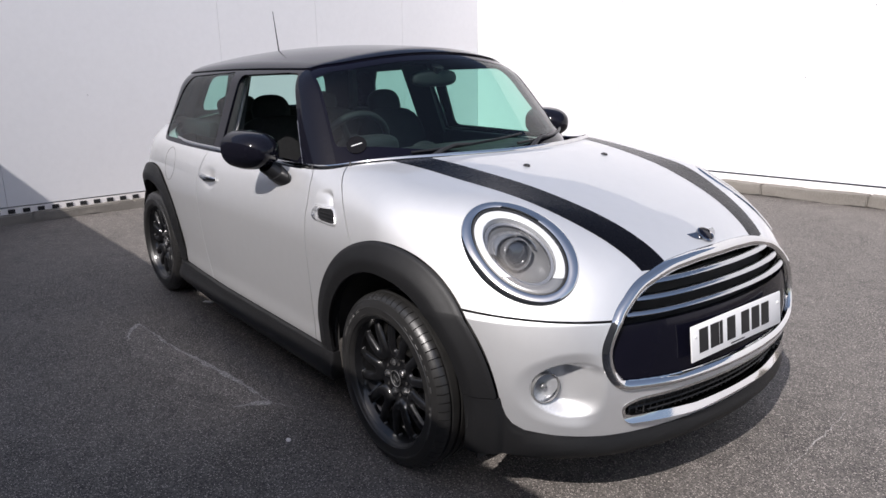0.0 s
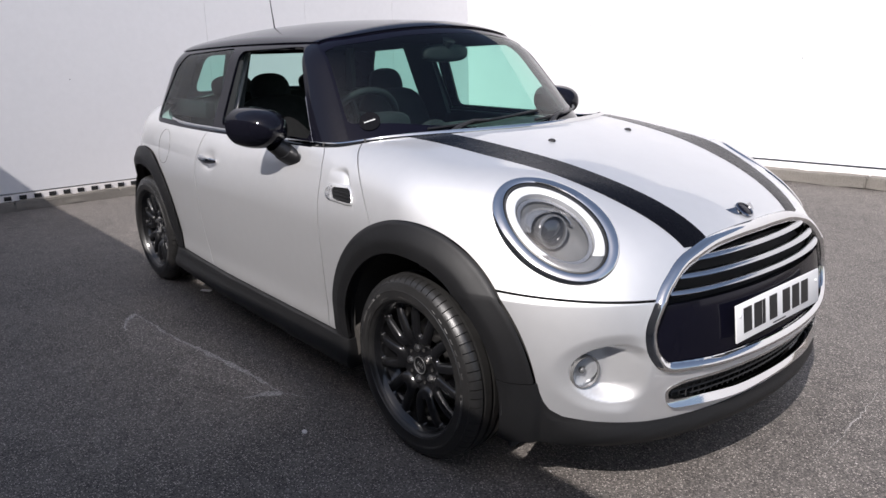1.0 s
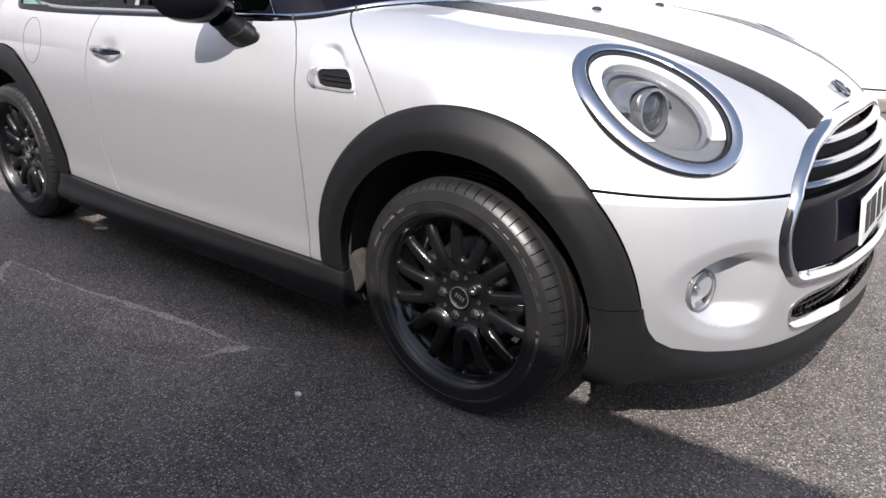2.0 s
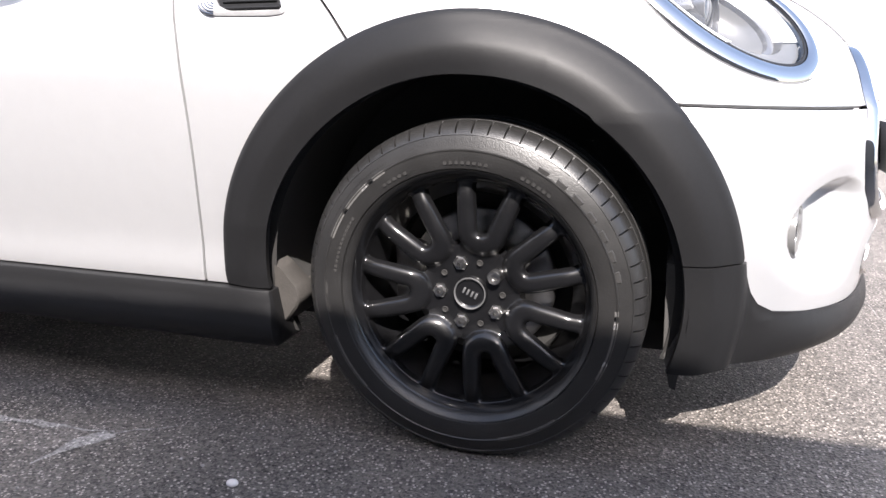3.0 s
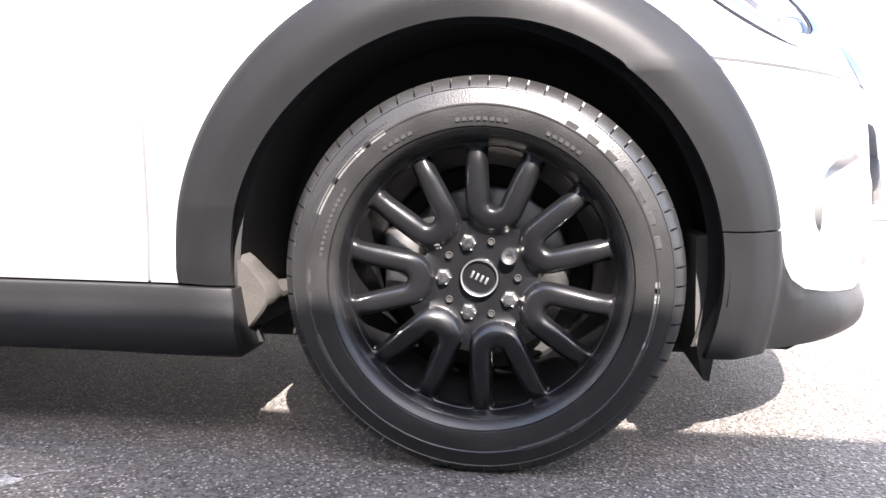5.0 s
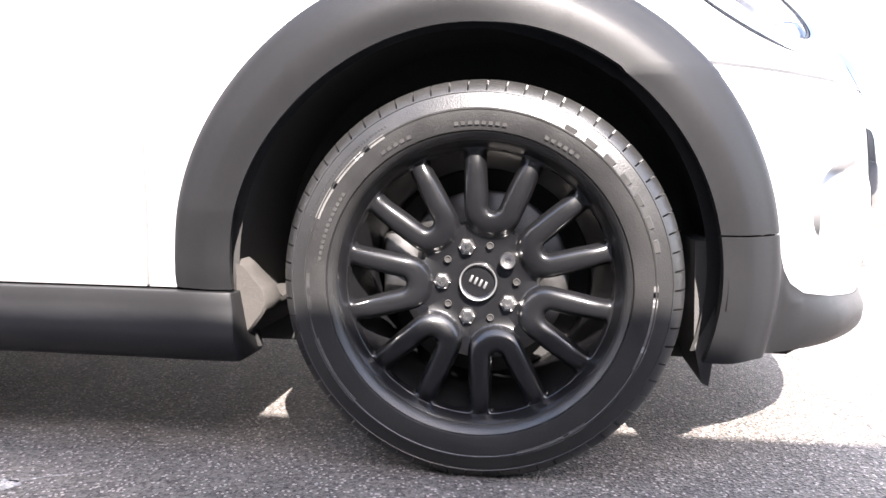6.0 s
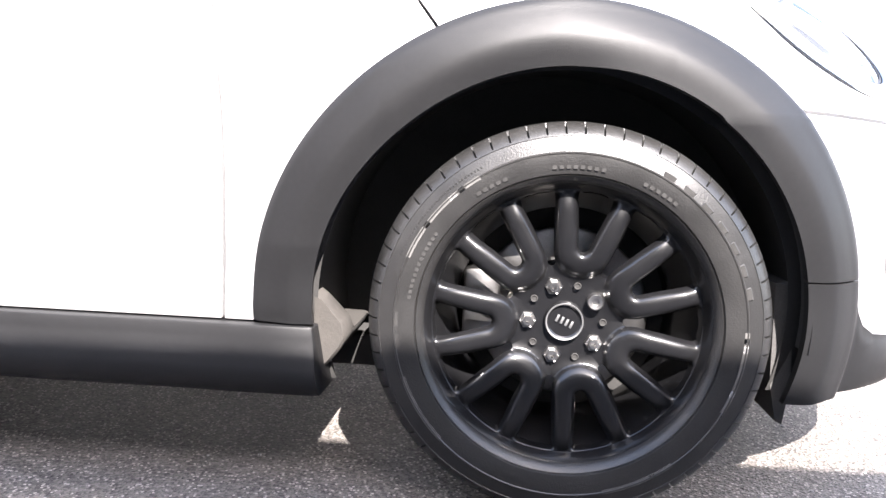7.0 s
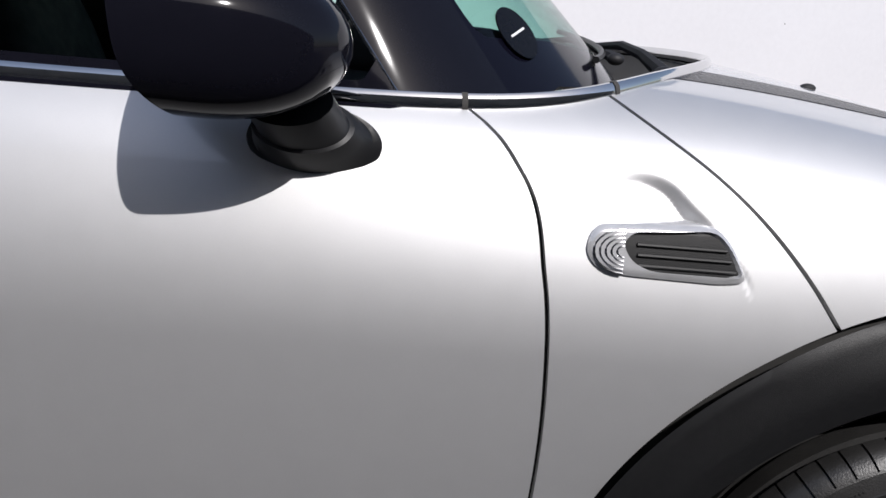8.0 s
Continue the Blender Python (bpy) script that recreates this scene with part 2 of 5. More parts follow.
def roundloop(points, radius, steps=6):
    """A closed outline with rounded corners."""
    out, n = [], len(points)
    P = [np.array(p, float) for p in points]
    for i in range(n):
        a, p, b = P[i - 1], P[i], P[(i + 1) % n]
        da, db = (a - p), (b - p)
        la, lb = np.linalg.norm(da), np.linalg.norm(db)
        r = min(radius, la * 0.48, lb * 0.48)
        s, e = p + da / la * r, p + db / lb * r
        for j in range(steps + 1):
            t = j / steps
            out.append((1 - t) ** 2 * s + 2 * t * (1 - t) * p + t * t * e)
    return np.array(out)


def inside(loop, u, v):
    """Signed distance to a closed outline: negative inside."""
    P = np.stack([u, v], -1)[:, None, :]
    A, B = loop[None], np.roll(loop, -1, 0)[None]
    d = np.full(len(u), 1e9)
    odd = np.zeros(len(u), bool)
    for i in range(loop.shape[0]):
        a, b = A[0, i], B[0, i]
        e, w = b - a, P[:, 0] - a
        t = np.clip((w @ e) / max(e @ e, 1e-12), 0, 1)
        d = np.minimum(d, np.hypot(*(w - t[:, None] * e).T))
        cross = (a[1] > P[:, 0, 1]) != (b[1] > P[:, 0, 1])
        if abs(e[1]) > 1e-12:
            odd ^= cross & (P[:, 0, 0] < e[0] * (P[:, 0, 1] - a[1]) / e[1] + a[0])
    return np.where(odd, -d, d)


def stack(bm, loops, cap=True):
    rows = [[bm.verts.new(p) for p in lp] for lp in loops]
    for a, b in zip(rows, rows[1:]):
        for i in range(len(a)):
            j = (i + 1) % len(a)
            bm.faces.new((a[i], a[j], b[j], b[i]))
    if cap:
        bm.faces.new(rows[-1])
    return bm


class Sheet:
    """A curved sheet with true normals, which can be cut along any implicit line."""

    def __init__(self, v, n, f):
        self.v, self.n, self.f = np.asarray(v, float), np.asarray(n, float), f

    def cut(self, fn):
        """(the part where fn < 0, the part where fn > 0)"""
        val = fn(self.v)
        val = np.where(np.abs(val) < 1e-7, 1e-7, val)
        V, N, new_v, new_n, seen = self.v, self.n, [], [], {}
        neg, pos = [], []
        sign = val > 0
        for f in self.f:
            k = sum(bool(sign[i]) for i in f)
            if k == 0:
                neg.append(f)
            elif k == len(f):
                pos.append(f)
            else:
                a, b = [], []
                for i, j in zip(f, f[1:] + f[:1]):
                    (b if sign[i] else a).append(i)
                    if sign[i] != sign[j]:
                        key = (min(i, j), max(i, j))
                        if key not in seen:
                            t = val[i] / (val[i] - val[j])
                            seen[key] = len(V) + len(new_v)
                            new_v.append(V[i] + t * (V[j] - V[i]))
                            new_n.append(N[i] + t * (N[j] - N[i]))
                        a.append(seen[key])
                        b.append(seen[key])
                if len(a) > 2:
                    neg.append(tuple(a))
                if len(b) > 2:
                    pos.append(tuple(b))
        if new_v:
            V, N = np.vstack([V, new_v]), np.vstack([N, new_n])
        return Sheet(V, N, neg)._tidy(), Sheet(V, N, pos)._tidy()

    def _tidy(self):
        used = sorted({i for f in self.f for i in f})
        if not used:
            return Sheet(np.zeros((0, 3)), np.zeros((0, 3)), [])
        new_index = {o: i for i, o in enumerate(used)}
        return Sheet(self.v[used], self.n[used], [tuple(new_index[i] for i in f) for f in self.f])

    def keep(self, fn):
        return self.cut(fn)[0]

    def drop(self, fn):
        return self.cut(fn)[1]

    def moved(self, out):
        """Shifted along its normals, by a number or a function of the places."""
        d = out(self.v) if callable(out) else out
        n = self.n / np.linalg.norm(self.n, axis=1)[:, None]
        return Sheet(self.v + n * np.reshape(d, (-1, 1)), self.n, self.f)

    def renormal(self):
        n = np.zeros_like(self.v)
        for f in self.f:
            a, b, c = self.v[f[0]], self.v[f[1]], self.v[f[2]]
            w = np.cross(b - a, c - a)
            if len(f) > 3:
                w = w + np.cross(c - a, self.v[f[3]] - a)
            for i in f:
                n[i] += w
        flip = np.sum(n * self.n) < 0
        self.n = -n if flip else n
        return self

    def build(self, name, material, parent, label="", thick=0.012, kind=""):
        """One mesh object: the sheet with its edges folded inwards."""
        n = self.n / np.maximum(np.linalg.norm(self.n, axis=1)[:, None], 1e-9)
        V, F = self.v, list(self.f)
        tri = np.array([f[:3] for f in F])
        way = np.cross(V[tri[:, 1]] - V[tri[:, 0]], V[tri[:, 2]] - V[tri[:, 0]])
        if np.sum(way * n[tri[:, 0]]) < 0:
            F = [f[::-1] for f in F]
        shade = [n[i] for f in F for i in f]
        out = list(map(tuple, V))
        if thick:
            pairs = {(i, j) for f in F for i, j in zip(f, f[1:] + f[:1])}
            edge = sorted((i, j) for (i, j) in pairs if (j, i) not in pairs)
            low, side = {}, {}
            for i, j in edge:
                q = np.cross(V[j] - V[i], n[i])
                for k in (i, j):
                    side[k] = side.get(k, 0) + q
                    if k not in low:
                        low[k] = len(out)
                        out.append(tuple(V[k] - n[k] * thick))
            for i, j in edge:
                F.append((j, i, low[i], low[j]))
                shade += [side[k] / max(np.linalg.norm(side[k]), 1e-9) for k in (j, i, i, j)]
        me = bpy.data.meshes.new(name)
        me.from_pydata(out, [], F)
        me.materials.append(material)
        me.shade_smooth()
        me.update()
        me.normals_split_custom_set([tuple(q) for q in shade])
        ob = new(name, me)
        ob.parent = parent
        return tagged(ob, label, kind=kind)


def solve(origin, way, g, far):
    """Distance along each ray at which g turns positive."""
    lo, hi = np.zeros(len(origin)), np.full(len(origin), far)
    for _ in range(34):
        mid = (lo + hi) / 2
        out = g(origin + way * mid[:, None]) > 0
        hi, lo = np.where(out, mid, hi), np.where(out, lo, mid)
    return origin + way * ((lo + hi) / 2)[:, None]


def slope(p, g, h=0.002):
    n = np.stack([g(p + d) - g(p - d) for d in np.eye(3) * h], -1)
    return n / np.maximum(np.linalg.norm(n, axis=1)[:, None], 1e-9)


def wrap(g, xs, z0, phis, ncap, far=3.0, nback=0):
    """Casts rays outwards from a straight spine, with a swing round both ends, and meets g = 0."""
    stations = []
    x0, x1 = xs[0], xs[-1]
    for x in xs[:-1]:
        stations.append((x, -math.pi / 2))
    for i in range(ncap):
        stations.append((x1, -math.pi / 2 + math.pi * i / ncap))
    for x in xs[:0:-1]:
        stations.append((x, math.pi / 2))
    for i in range(nback or ncap):
        stations.append((x0, math.pi / 2 + math.pi * i / (nback or ncap)))
    phis = np.radians(phis)
    O = np.array([(x, 0, z0) for x, a in stations for _ in phis])
    D = np.array([(math.cos(a) * math.cos(p), math.sin(a) * math.cos(p), math.sin(p)) for x, a in stations for p in phis])
    P = solve(O, D, g, far)
    m, k = len(stations), len(phis)
    F = []
    for i in range(m):
        j = (i + 1) % m
        for q in range(k - 1):
            F.append((i * k + q, j * k + q, j * k + q + 1, i * k + q + 1))
    first, same = {}, []
    for i, p in enumerate(np.round(P, 5)):
        same.append(first.setdefault(tuple(p), i))
    faces = []
    for f in F:
        w = []
        for i in (same[q] for q in f):
            if i not in w:
                w.append(i)
        if len(w) > 2:
            faces.append(tuple(w))
    return Sheet(P, slope(P, g), faces)._tidy()


# ---- the yard ----
def slab(name, lo, hi, material, label, category="", kind="structure", bevel=0.0, m=None):
    ob = part(name, box(bmesh.new(), lo, hi, bevel, m), material, None, label, smooth=bool(bevel))
    return tagged(ob, category=category, kind=kind)


def ground_sheet():
    bm = bmesh.new()
    xs = [-400, -60, -12] + [-8 + 0.5 * i for i in range(33)] + [14, 60, 400]
    grid = [[bm.verts.new((x, y, 0)) for y in xs] for x in xs]
    for a, b in zip(grid, grid[1:]):
        for i in range(len(xs) - 1):
            bm.faces.new((a[i], b[i], b[i + 1], a[i + 1]))
    return tagged(part("ground", bm, ASPHALT, None, "worn grey asphalt yard with grit and faint stains"), category="asphalt", kind="structure")


ground_sheet()
WALL_X, CORNER_Y = -5.24, 4.15
TILT_R = math.atan(0.155)
RIGHT = Matrix.Translation((WALL_X, CORNER_Y, 0)) @ Matrix.Rotation(TILT_R, 4, "Z")


def panel_wall(name, m, edges, height, label, z0):
    """A wall of tall flat panels with narrow open joints between them."""
    back = slab(name, (edges[0], 0.035, z0), (edges[-1], 0.20, height), DARK, label, "wall", m=m)
    for a, b in zip(edges, edges[1:]):
        bm = box(bmesh.new(), (a + 0.0012, 0, z0), (b - 0.0012, 0.035, height), 0.001, m)
        part("panel", bm, WALL, back, smooth=False)
    return back


LEFT = Matrix.Translation((WALL_X, CORNER_Y, 0)) @ Matrix.Rotation(math.pi / 2, 4, "Z")
panel_wall("wall_west", LEFT, [-15, -10, -7.2, -5.36, -3.34, -2.27, -1.15, 0.0], 4.2, "smooth white panel wall with thin vertical joints", 0.14)
panel_wall("wall_north", RIGHT, [0.0, 2.0, 9.4, 11.0, 15.0, 20.0], 4.2, "bright white panel wall lit by the sun", 0.17)


def kerb(name, m, length, front, back, height, label):
    """A kerb of rough stones laid end to end on a bed."""
    rng = random.Random(len(name))
    bed = slab(name, (0, front + 0.03, 0), (length, back, height - 0.02), CONCRETE, label, "kerb", m=m)
    x = 0.0
    while x < length - 0.3:
        w = min(rng.uniform(0.84, 0.96), length - x)
        bm = box(bmesh.new(), (x + 0.004, front, 0), (x + w - 0.004, back, height))
        bmesh.ops.subdivide_edges(bm, edges=bm.edges[:], cuts=6, use_grid_fill=True)
        bmesh.ops.bevel(bm, geom=[e for e in bm.edges if e.calc_face_angle(0) > 0.5], offset=0.010, segments=2, affect="EDGES")
        jog = rng.uniform(-0.006, 0.006)
        for v in bm.verts:
            v.co += noise.noise_vector(v.co * 11) * 0.013 + noise.noise_vector(v.co * 40) * 0.005 + Vector((0, jog, 0))
        bm.transform(m)
        part("stone", bm, CONCRETE, bed)
        x += w


kerb("kerb_west", Matrix.Translation((WALL_X, CORNER_Y + 0.1, 0)) @ Matrix.Rotation(-math.pi / 2, 4, "Z"), 13.0, -0.15, 0.09, 0.078, "rough low concrete kerb along the wall")
kerb("kerb_north", RIGHT, 18.0, -0.19, 0.15, 0.104, "rough low concrete kerb along the wall")
slab("wall_strip", (0.0, -0.06, 0.097), (20, 0.03, 0.150), WHITESTONE, "white strip at the foot of the wall", "strip", m=RIGHT)

strip = slab("checker_strip", (WALL_X - 0.05, -9, 0.070), (WALL_X + 0.004, CORNER_Y - 0.01, 0.128), WHITESTONE, "white strip with black squares along the kerb", "strip")
for i in range(114):
    y = -9 + 0.1145 * i
    part("block", box(bmesh.new(), (WALL_X, y, 0.082), (WALL_X + 0.012, y + 0.055, 0.117), 0.002), BLACKBLOCK, strip, smooth=False)

# an unseen wall added behind the walk, whose shade falls over the yard up to the car
shade_h = 3.4
k = shade_h / SUN_DIR.z
ex0, ey0 = 12.0, -0.298
ex1, ey1 = -16.0, -1.021
off = Vector((SUN_DIR.x * k, SUN_DIR.y * k, 0))
p0, p1 = Vector((ex0, ey0, 0)) + off, Vector((ex1, ey1, 0)) + off
run = (p1 - p0)
BACK = Matrix.Translation(p0) @ Matrix.Rotation(math.atan2(run.y, run.x), 4, "Z")
slab("shade_wall_south", (0, 0, 0), (run.length, 3.0, shade_h), SHADE_WALL, "unseen dark grey wall added to cast the yard's shade", "wall", m=BACK)

# nail heads and scuffs on the walls
for m, x, z, r in ((LEFT, -5.55, 1.92, 0.006), (LEFT, -4.6, 1.05, 0.004), (RIGHT, 2.83, 1.93, 0.006), (RIGHT, 1.72, 1.45, 0.004), (RIGHT, 3.9, 1.1, 0.004), (RIGHT, 4.4, 1.7, 0.004), (RIGHT, 7.93, 1.226, 0.006)):
    bm = bmesh.new()
    lathe(bm, [(0.0, 0.004), (r * 0.7, 0.004), (r, 0.0)], 12, m @ Matrix.Translation((x, 0.0, z)) @ Matrix.Rotation(math.pi / 2, 4, "X"))
    tagged(part("nail_head", bm, BLACKBLOCK, None, "small dark nail head in the white wall"), category="nail", group="nail heads in the walls")


# ---- the car's shape: x forwards from the front axle, y to its left, z up ----
ARCH_X, ARCH_Z, ARCH_OUT, ARCH_IN = -0.02, 0.302, 0.465, 0.369
BASE = 2.465
bonnet_z = curve([(-1.2, 1.03), (-0.6, 1.012), (-0.3, 1.0), (0.0, 0.963), (0.2, 0.925), (0.4, 0.868), (0.55, 0.812), (0.62, 0.780), (0.70, 0.728), (0.76, 0.66), (0.82, 0.55)])
nose_x = curve([(0.1, 0.72), (0.2, 0.758), (0.3, 0.775), (0.42, 0.785), (0.5, 0.778), (0.6, 0.758), (0.7, 0.722), (0.8, 0.66), (0.95, 0.45), (1.1, 0.2)])
tail_x = curve([(0.1, -2.90), (0.25, -2.99), (0.45, -3.03), (0.62, -3.0), (0.8, -2.93), (0.98, -2.82), (1.1, -2.78)])


scoop_z = curve([(-0.56, 0.872), (-0.474, 0.882), (-0.436, 0.881), (-0.403, 0.868), (-0.381, 0.848), (-0.355, 0.824), (-0.322, 0.785), (-0.30, 0.757), (-0.26, 0.70)])


def scoop(x, z):
    """The hollow above the indicator, sharp along its upper edge."""
    tilt = (scoop_z(x + 0.008) - scoop_z(x - 0.008)) / 0.016
    d = np.maximum((scoop_z(x) - z) / np.sqrt(1 + tilt * tilt), 0)
    grow = np.clip((x + 0.515) / 0.11, 0, 1)
    fade = grow ** 1.2 * np.clip((-0.308 - x) / 0.012, 0, 1) * np.clip((z - 0.735) / 0.05, 0, 1)
    k = np.clip(d / 0.028, 0, 1)
    fade = fade * np.clip(np.maximum(z - 0.817, x + 0.345 - 0.55 * (0.808 - z)) / 0.008, 0, 1)
    return 0.019 * k * k * (3 - 2 * k) * np.exp(-np.maximum(d - 0.02, 0) / 0.028) * fade


def body(p):
    """Below zero inside the lower body."""
    x, y, z = p[:, 0], np.abs(p[:, 1]), p[:, 2]
    wide = 0.832 - 1.30 * np.maximum(z - 0.66, 0) ** 2 - 0.19 * np.minimum(z - 0.66, 0) ** 2 + 0.007 * np.exp(-(((z - 0.28) / 0.05) ** 2))
    haunch = 0.004 * np.exp(-(((x + 2.4) / 0.45) ** 2) - ((z - 0.72) / 0.2) ** 2) + 0.006 * np.exp(-(((x + 0.02) / 0.4) ** 2) - ((z - 0.7) / 0.2) ** 2)
    wide = wide - 0.045 * np.clip((-1.35 - x) / 1.0, 0, 1) ** 1.5 * np.clip((0.98 - z) / 0.2, 0, 1)
    cup = 0.020 * np.exp(-(((x + 1.535) / 0.055) ** 2) - ((z - 0.79) / 0.032) ** 2)
    side = y - wide - haunch + cup + scoop(x, z)
    fog = (np.sqrt(((y - 0.588) / 0.102) ** 2 + ((z - 0.406) / 0.088) ** 2) - 1) * 0.09
    soft = np.clip((0.034 - fog) / 0.045, 0, 1)
    t = np.clip(-fog / (0.044 - 0.018 * np.clip((z - 0.40) / 0.06, 0, 1)), 0, 1)
    bowl = np.clip((y - 0.515) / 0.07, 0, 1) ** 2 * (3 - 2 * np.clip((y - 0.515) / 0.07, 0, 1)) * (0.012 * soft * soft * (3 - 2 * soft) + 0.062 * t * t * (3 - 2 * t))
    front = (x - (nose_x(z) - 0.022 - 0.32 * y**2 - 0.85 * y**6 - 1.25 * np.maximum(z - 0.60, 0) * y**2 - bowl)) * 0.85
    rear = ((tail_x(z) + 0.28 * y**2 + 0.7 * y**6) - x) * 0.85
    lamp = 0.018 * np.exp(-(((x - 0.28) / 0.20) ** 2) - ((y - 0.59) / 0.15) ** 2)
    top = z - (bonnet_z(x) - 0.115 * y**2 + lamp)
    ends = np.maximum(front, rear)
    return smax(smax(side, ends, 0.10), top, 0.10)


def cabin(p):
    """Below zero inside the glasshouse."""
    x, y, z = p[:, 0], np.abs(p[:, 1]), p[:, 2]
    side = (y - (0.730 - 0.36 * (z - 0.95) - 0.25 * np.maximum(z - 1.15, 0) ** 2 - 0.018 * (x + 1.5) ** 2)) * 0.95
    screen = (x - (-0.355 - 1.05 * (z - 0.97) - 0.10 * (z - 0.97) ** 2 - 0.405 * y**2 - 0.55 * y**4)) * 0.72
    roof = z - (1.396 - 0.27 * y**2 - 0.052 * (x + 1.5) ** 2)
    back = ((-2.50 - 0.50 * (1.33 - z) + 0.42 * y**2 + 0.3 * y**6) - x) * 0.85
    return smax(smax(smax(side, screen, 0.05), back, 0.10), roof, 0.07)


# ---- the car's panels ----
car = thing("car", "silver white three-door hatchback with black roof and bonnet stripes", "car")
lower = wrap(body, [-2.35 + 0.0225 * i for i in range(77)] + [-0.617 + 0.0075 * i for i in range(13)] + [-0.520 + 0.004 * i for i in range(60)] + [-0.280 + 0.0182 * i for i in range(23)], 0.55, [-62 + 1.4 * i for i in range(30)] + [-20 + 0.37 * i for i in range(76)] + [8.12 + 0.4 * i for i in range(15)] + [14.12 + 0.2 * i for i in range(55)] + [25.12 + i * 64.88 / 58 for i in range(59)], 440, nback=90)


def sx(keys):
    c = curve(keys)
    return lambda p: p[:, 0] - c(p[:, 2])


belt_front = lambda y: -0.15 - 0.68 * y * y
half = [(belt_front(y), y) for y in np.linspace(0, 0.62, 20)] + [(-0.448, 0.668), (-0.51, 0.695), (-0.60, 0.714), (-0.75, 0.724), (-1.1, 0.732), (-1.5, 0.735), (-1.9, 0.733), (-2.1, 0.726), (-2.24, 0.706), (-2.34, 0.67)]
half += [(-2.62 + 0.60 * y * y, y) for y in np.linspace(0.62, 0.0, 14)]
belt_plan = np.array([(x, -y) for x, y in half[::-1]][:-1] + half[:-1])


def even(loop, step, passes):
    """A closed line spaced evenly and smoothed."""
    ends = np.vstack([loop, loop[:1]])
    run = np.r_[0, np.cumsum(np.linalg.norm(np.diff(ends, axis=0), axis=1))]
    at = np.linspace(0, run[-1], int(run[-1] / step), endpoint=False)
    out = np.stack([np.interp(at, run, ends[:, k]) for k in range(loop.shape[1])], -1)
    for _ in range(passes):
        out = (np.roll(out, 1, 0) + 2 * out + np.roll(out, -1, 0)) / 4
    return out


belt_plan = even(belt_plan, 0.03, 6)


def in_belt(p):
    return np.where(p[:, 2] > 0.8, inside(belt_plan, p[:, 0], p[:, 1]), 1.0)


def arch_r(p):
    def one(cx):
        u, w = p[:, 0] - cx, p[:, 2] - ARCH_Z
        return np.hypot(u, w) + 0.009 * np.exp(-(((np.arctan2(w, u) - 2.25) / 0.55) ** 2))
    a, b = one(ARCH_X), one(ARCH_X - BASE)
    return np.where(np.abs(p[:, 1]) > 0.5, np.minimum(a, b), 9.0)


# headlamps: an oval set in the slope of the bonnet's corner
def lamp_frame(s):
    c = solve(np.array([[0.378, s * 0.606, 0.5]]), np.array([[0, 0, 1.0]]), body, 1.0)
    n = Vector(slope(c, body, 0.05)[0]).normalized()
    up = (Vector((0, 0, 1)) - n * n.z).normalized()
    across = up.cross(n)
    turn = Matrix.Rotation(-s * 0.72, 3, n)
    return Vector(c[0]), turn @ across, turn @ up, n


LAMPS = {s: lamp_frame(s) for s in (-1, 1)}
LAMP_A, LAMP_B = 0.146, 0.209


def lamp_q(s):
    c, u, w, n = LAMPS[s]

    def q(p):
        d = p - np.array(c)
        r = np.hypot(d @ np.array(u) / LAMP_A, d @ np.array(w) / LAMP_B)
        return np.where(np.abs(d @ np.array(n)) < 0.16, (r - 1) * 0.14, 1.0)
    return q


def mirrored(right):
    return right + [(-y, z) for y, z in right[::-1]]


GRILLE = roundloop(mirrored([(0.10, 0.748), (0.24, 0.738), (0.385, 0.700), (0.485, 0.625), (0.535, 0.53), (0.528, 0.455), (0.490, 0.400), (0.30, 0.386)]), 0.05)
VENT = roundloop(mirrored([(0.42, 0.370), (0.476, 0.350), (0.460, 0.292), (0.20, 0.279)]), 0.025)


def front_loop(loop):
    return lambda p: np.where(p[:, 0] > 0.35, inside(loop, p[:, 1], p[:, 2]), 1.0)


in_grille, in_vent = front_loop(GRILLE), front_loop(VENT)
shell = lower.keep(lambda p: np.where(np.abs(p[:, 0] + 1.25) > 1.5, 0.185, 0.165) - p[:, 2]).drop(in_belt)
shell = shell.drop(lambda p: arch_r(p) - ARCH_IN)
lamp_sheets = {}
for s in (-1, 1):
    lamp_sheets[s], shell = shell.cut(lamp_q(s))
grille_sheet, shell = shell.cut(in_grille)
vent_sheet, shell = shell.cut(in_vent)
shell.moved(-0.022).build("inner_shell", DARK, car, "dark inner shell", 0)

# black lower band and arch flares
ZL = [(-3.2, 0.25), (-2.99, 0.255), (-2.97, 0.27), (-2.945, 0.32), (-2.935, 0.37), (-2.90, 0.37), (-2.88, 0.272), (0.28, 0.272), (0.30, 0.372), (0.446, 0.372), (0.450, 0.345), (0.458, 0.318), (0.472, 0.295), (0.50, 0.277), (0.56, 0.265), (0.65, 0.254), (0.9, 0.250)]
zl = lambda x: np.interp(x, [k[0] for k in ZL], [k[1] for k in ZL])
flares, white = shell.cut(lambda p: np.maximum(arch_r(p) - ARCH_OUT, zl(p[:, 0]) - p[:, 2] + 0.0028))
band, white = white.cut(lambda p: p[:, 2] - zl(p[:, 0]))
white = white.drop(lambda p: arch_r(p) - ARCH_OUT - 0.003)
flare_off = curve([(0.30, 0.016), (0.369, 0.023), (0.400, 0.029), (0.408, 0.0292), (0.416, 0.0275), (0.445, 0.0195), (0.460, 0.0150), (0.466, 0.010), (0.472, 0.003)])
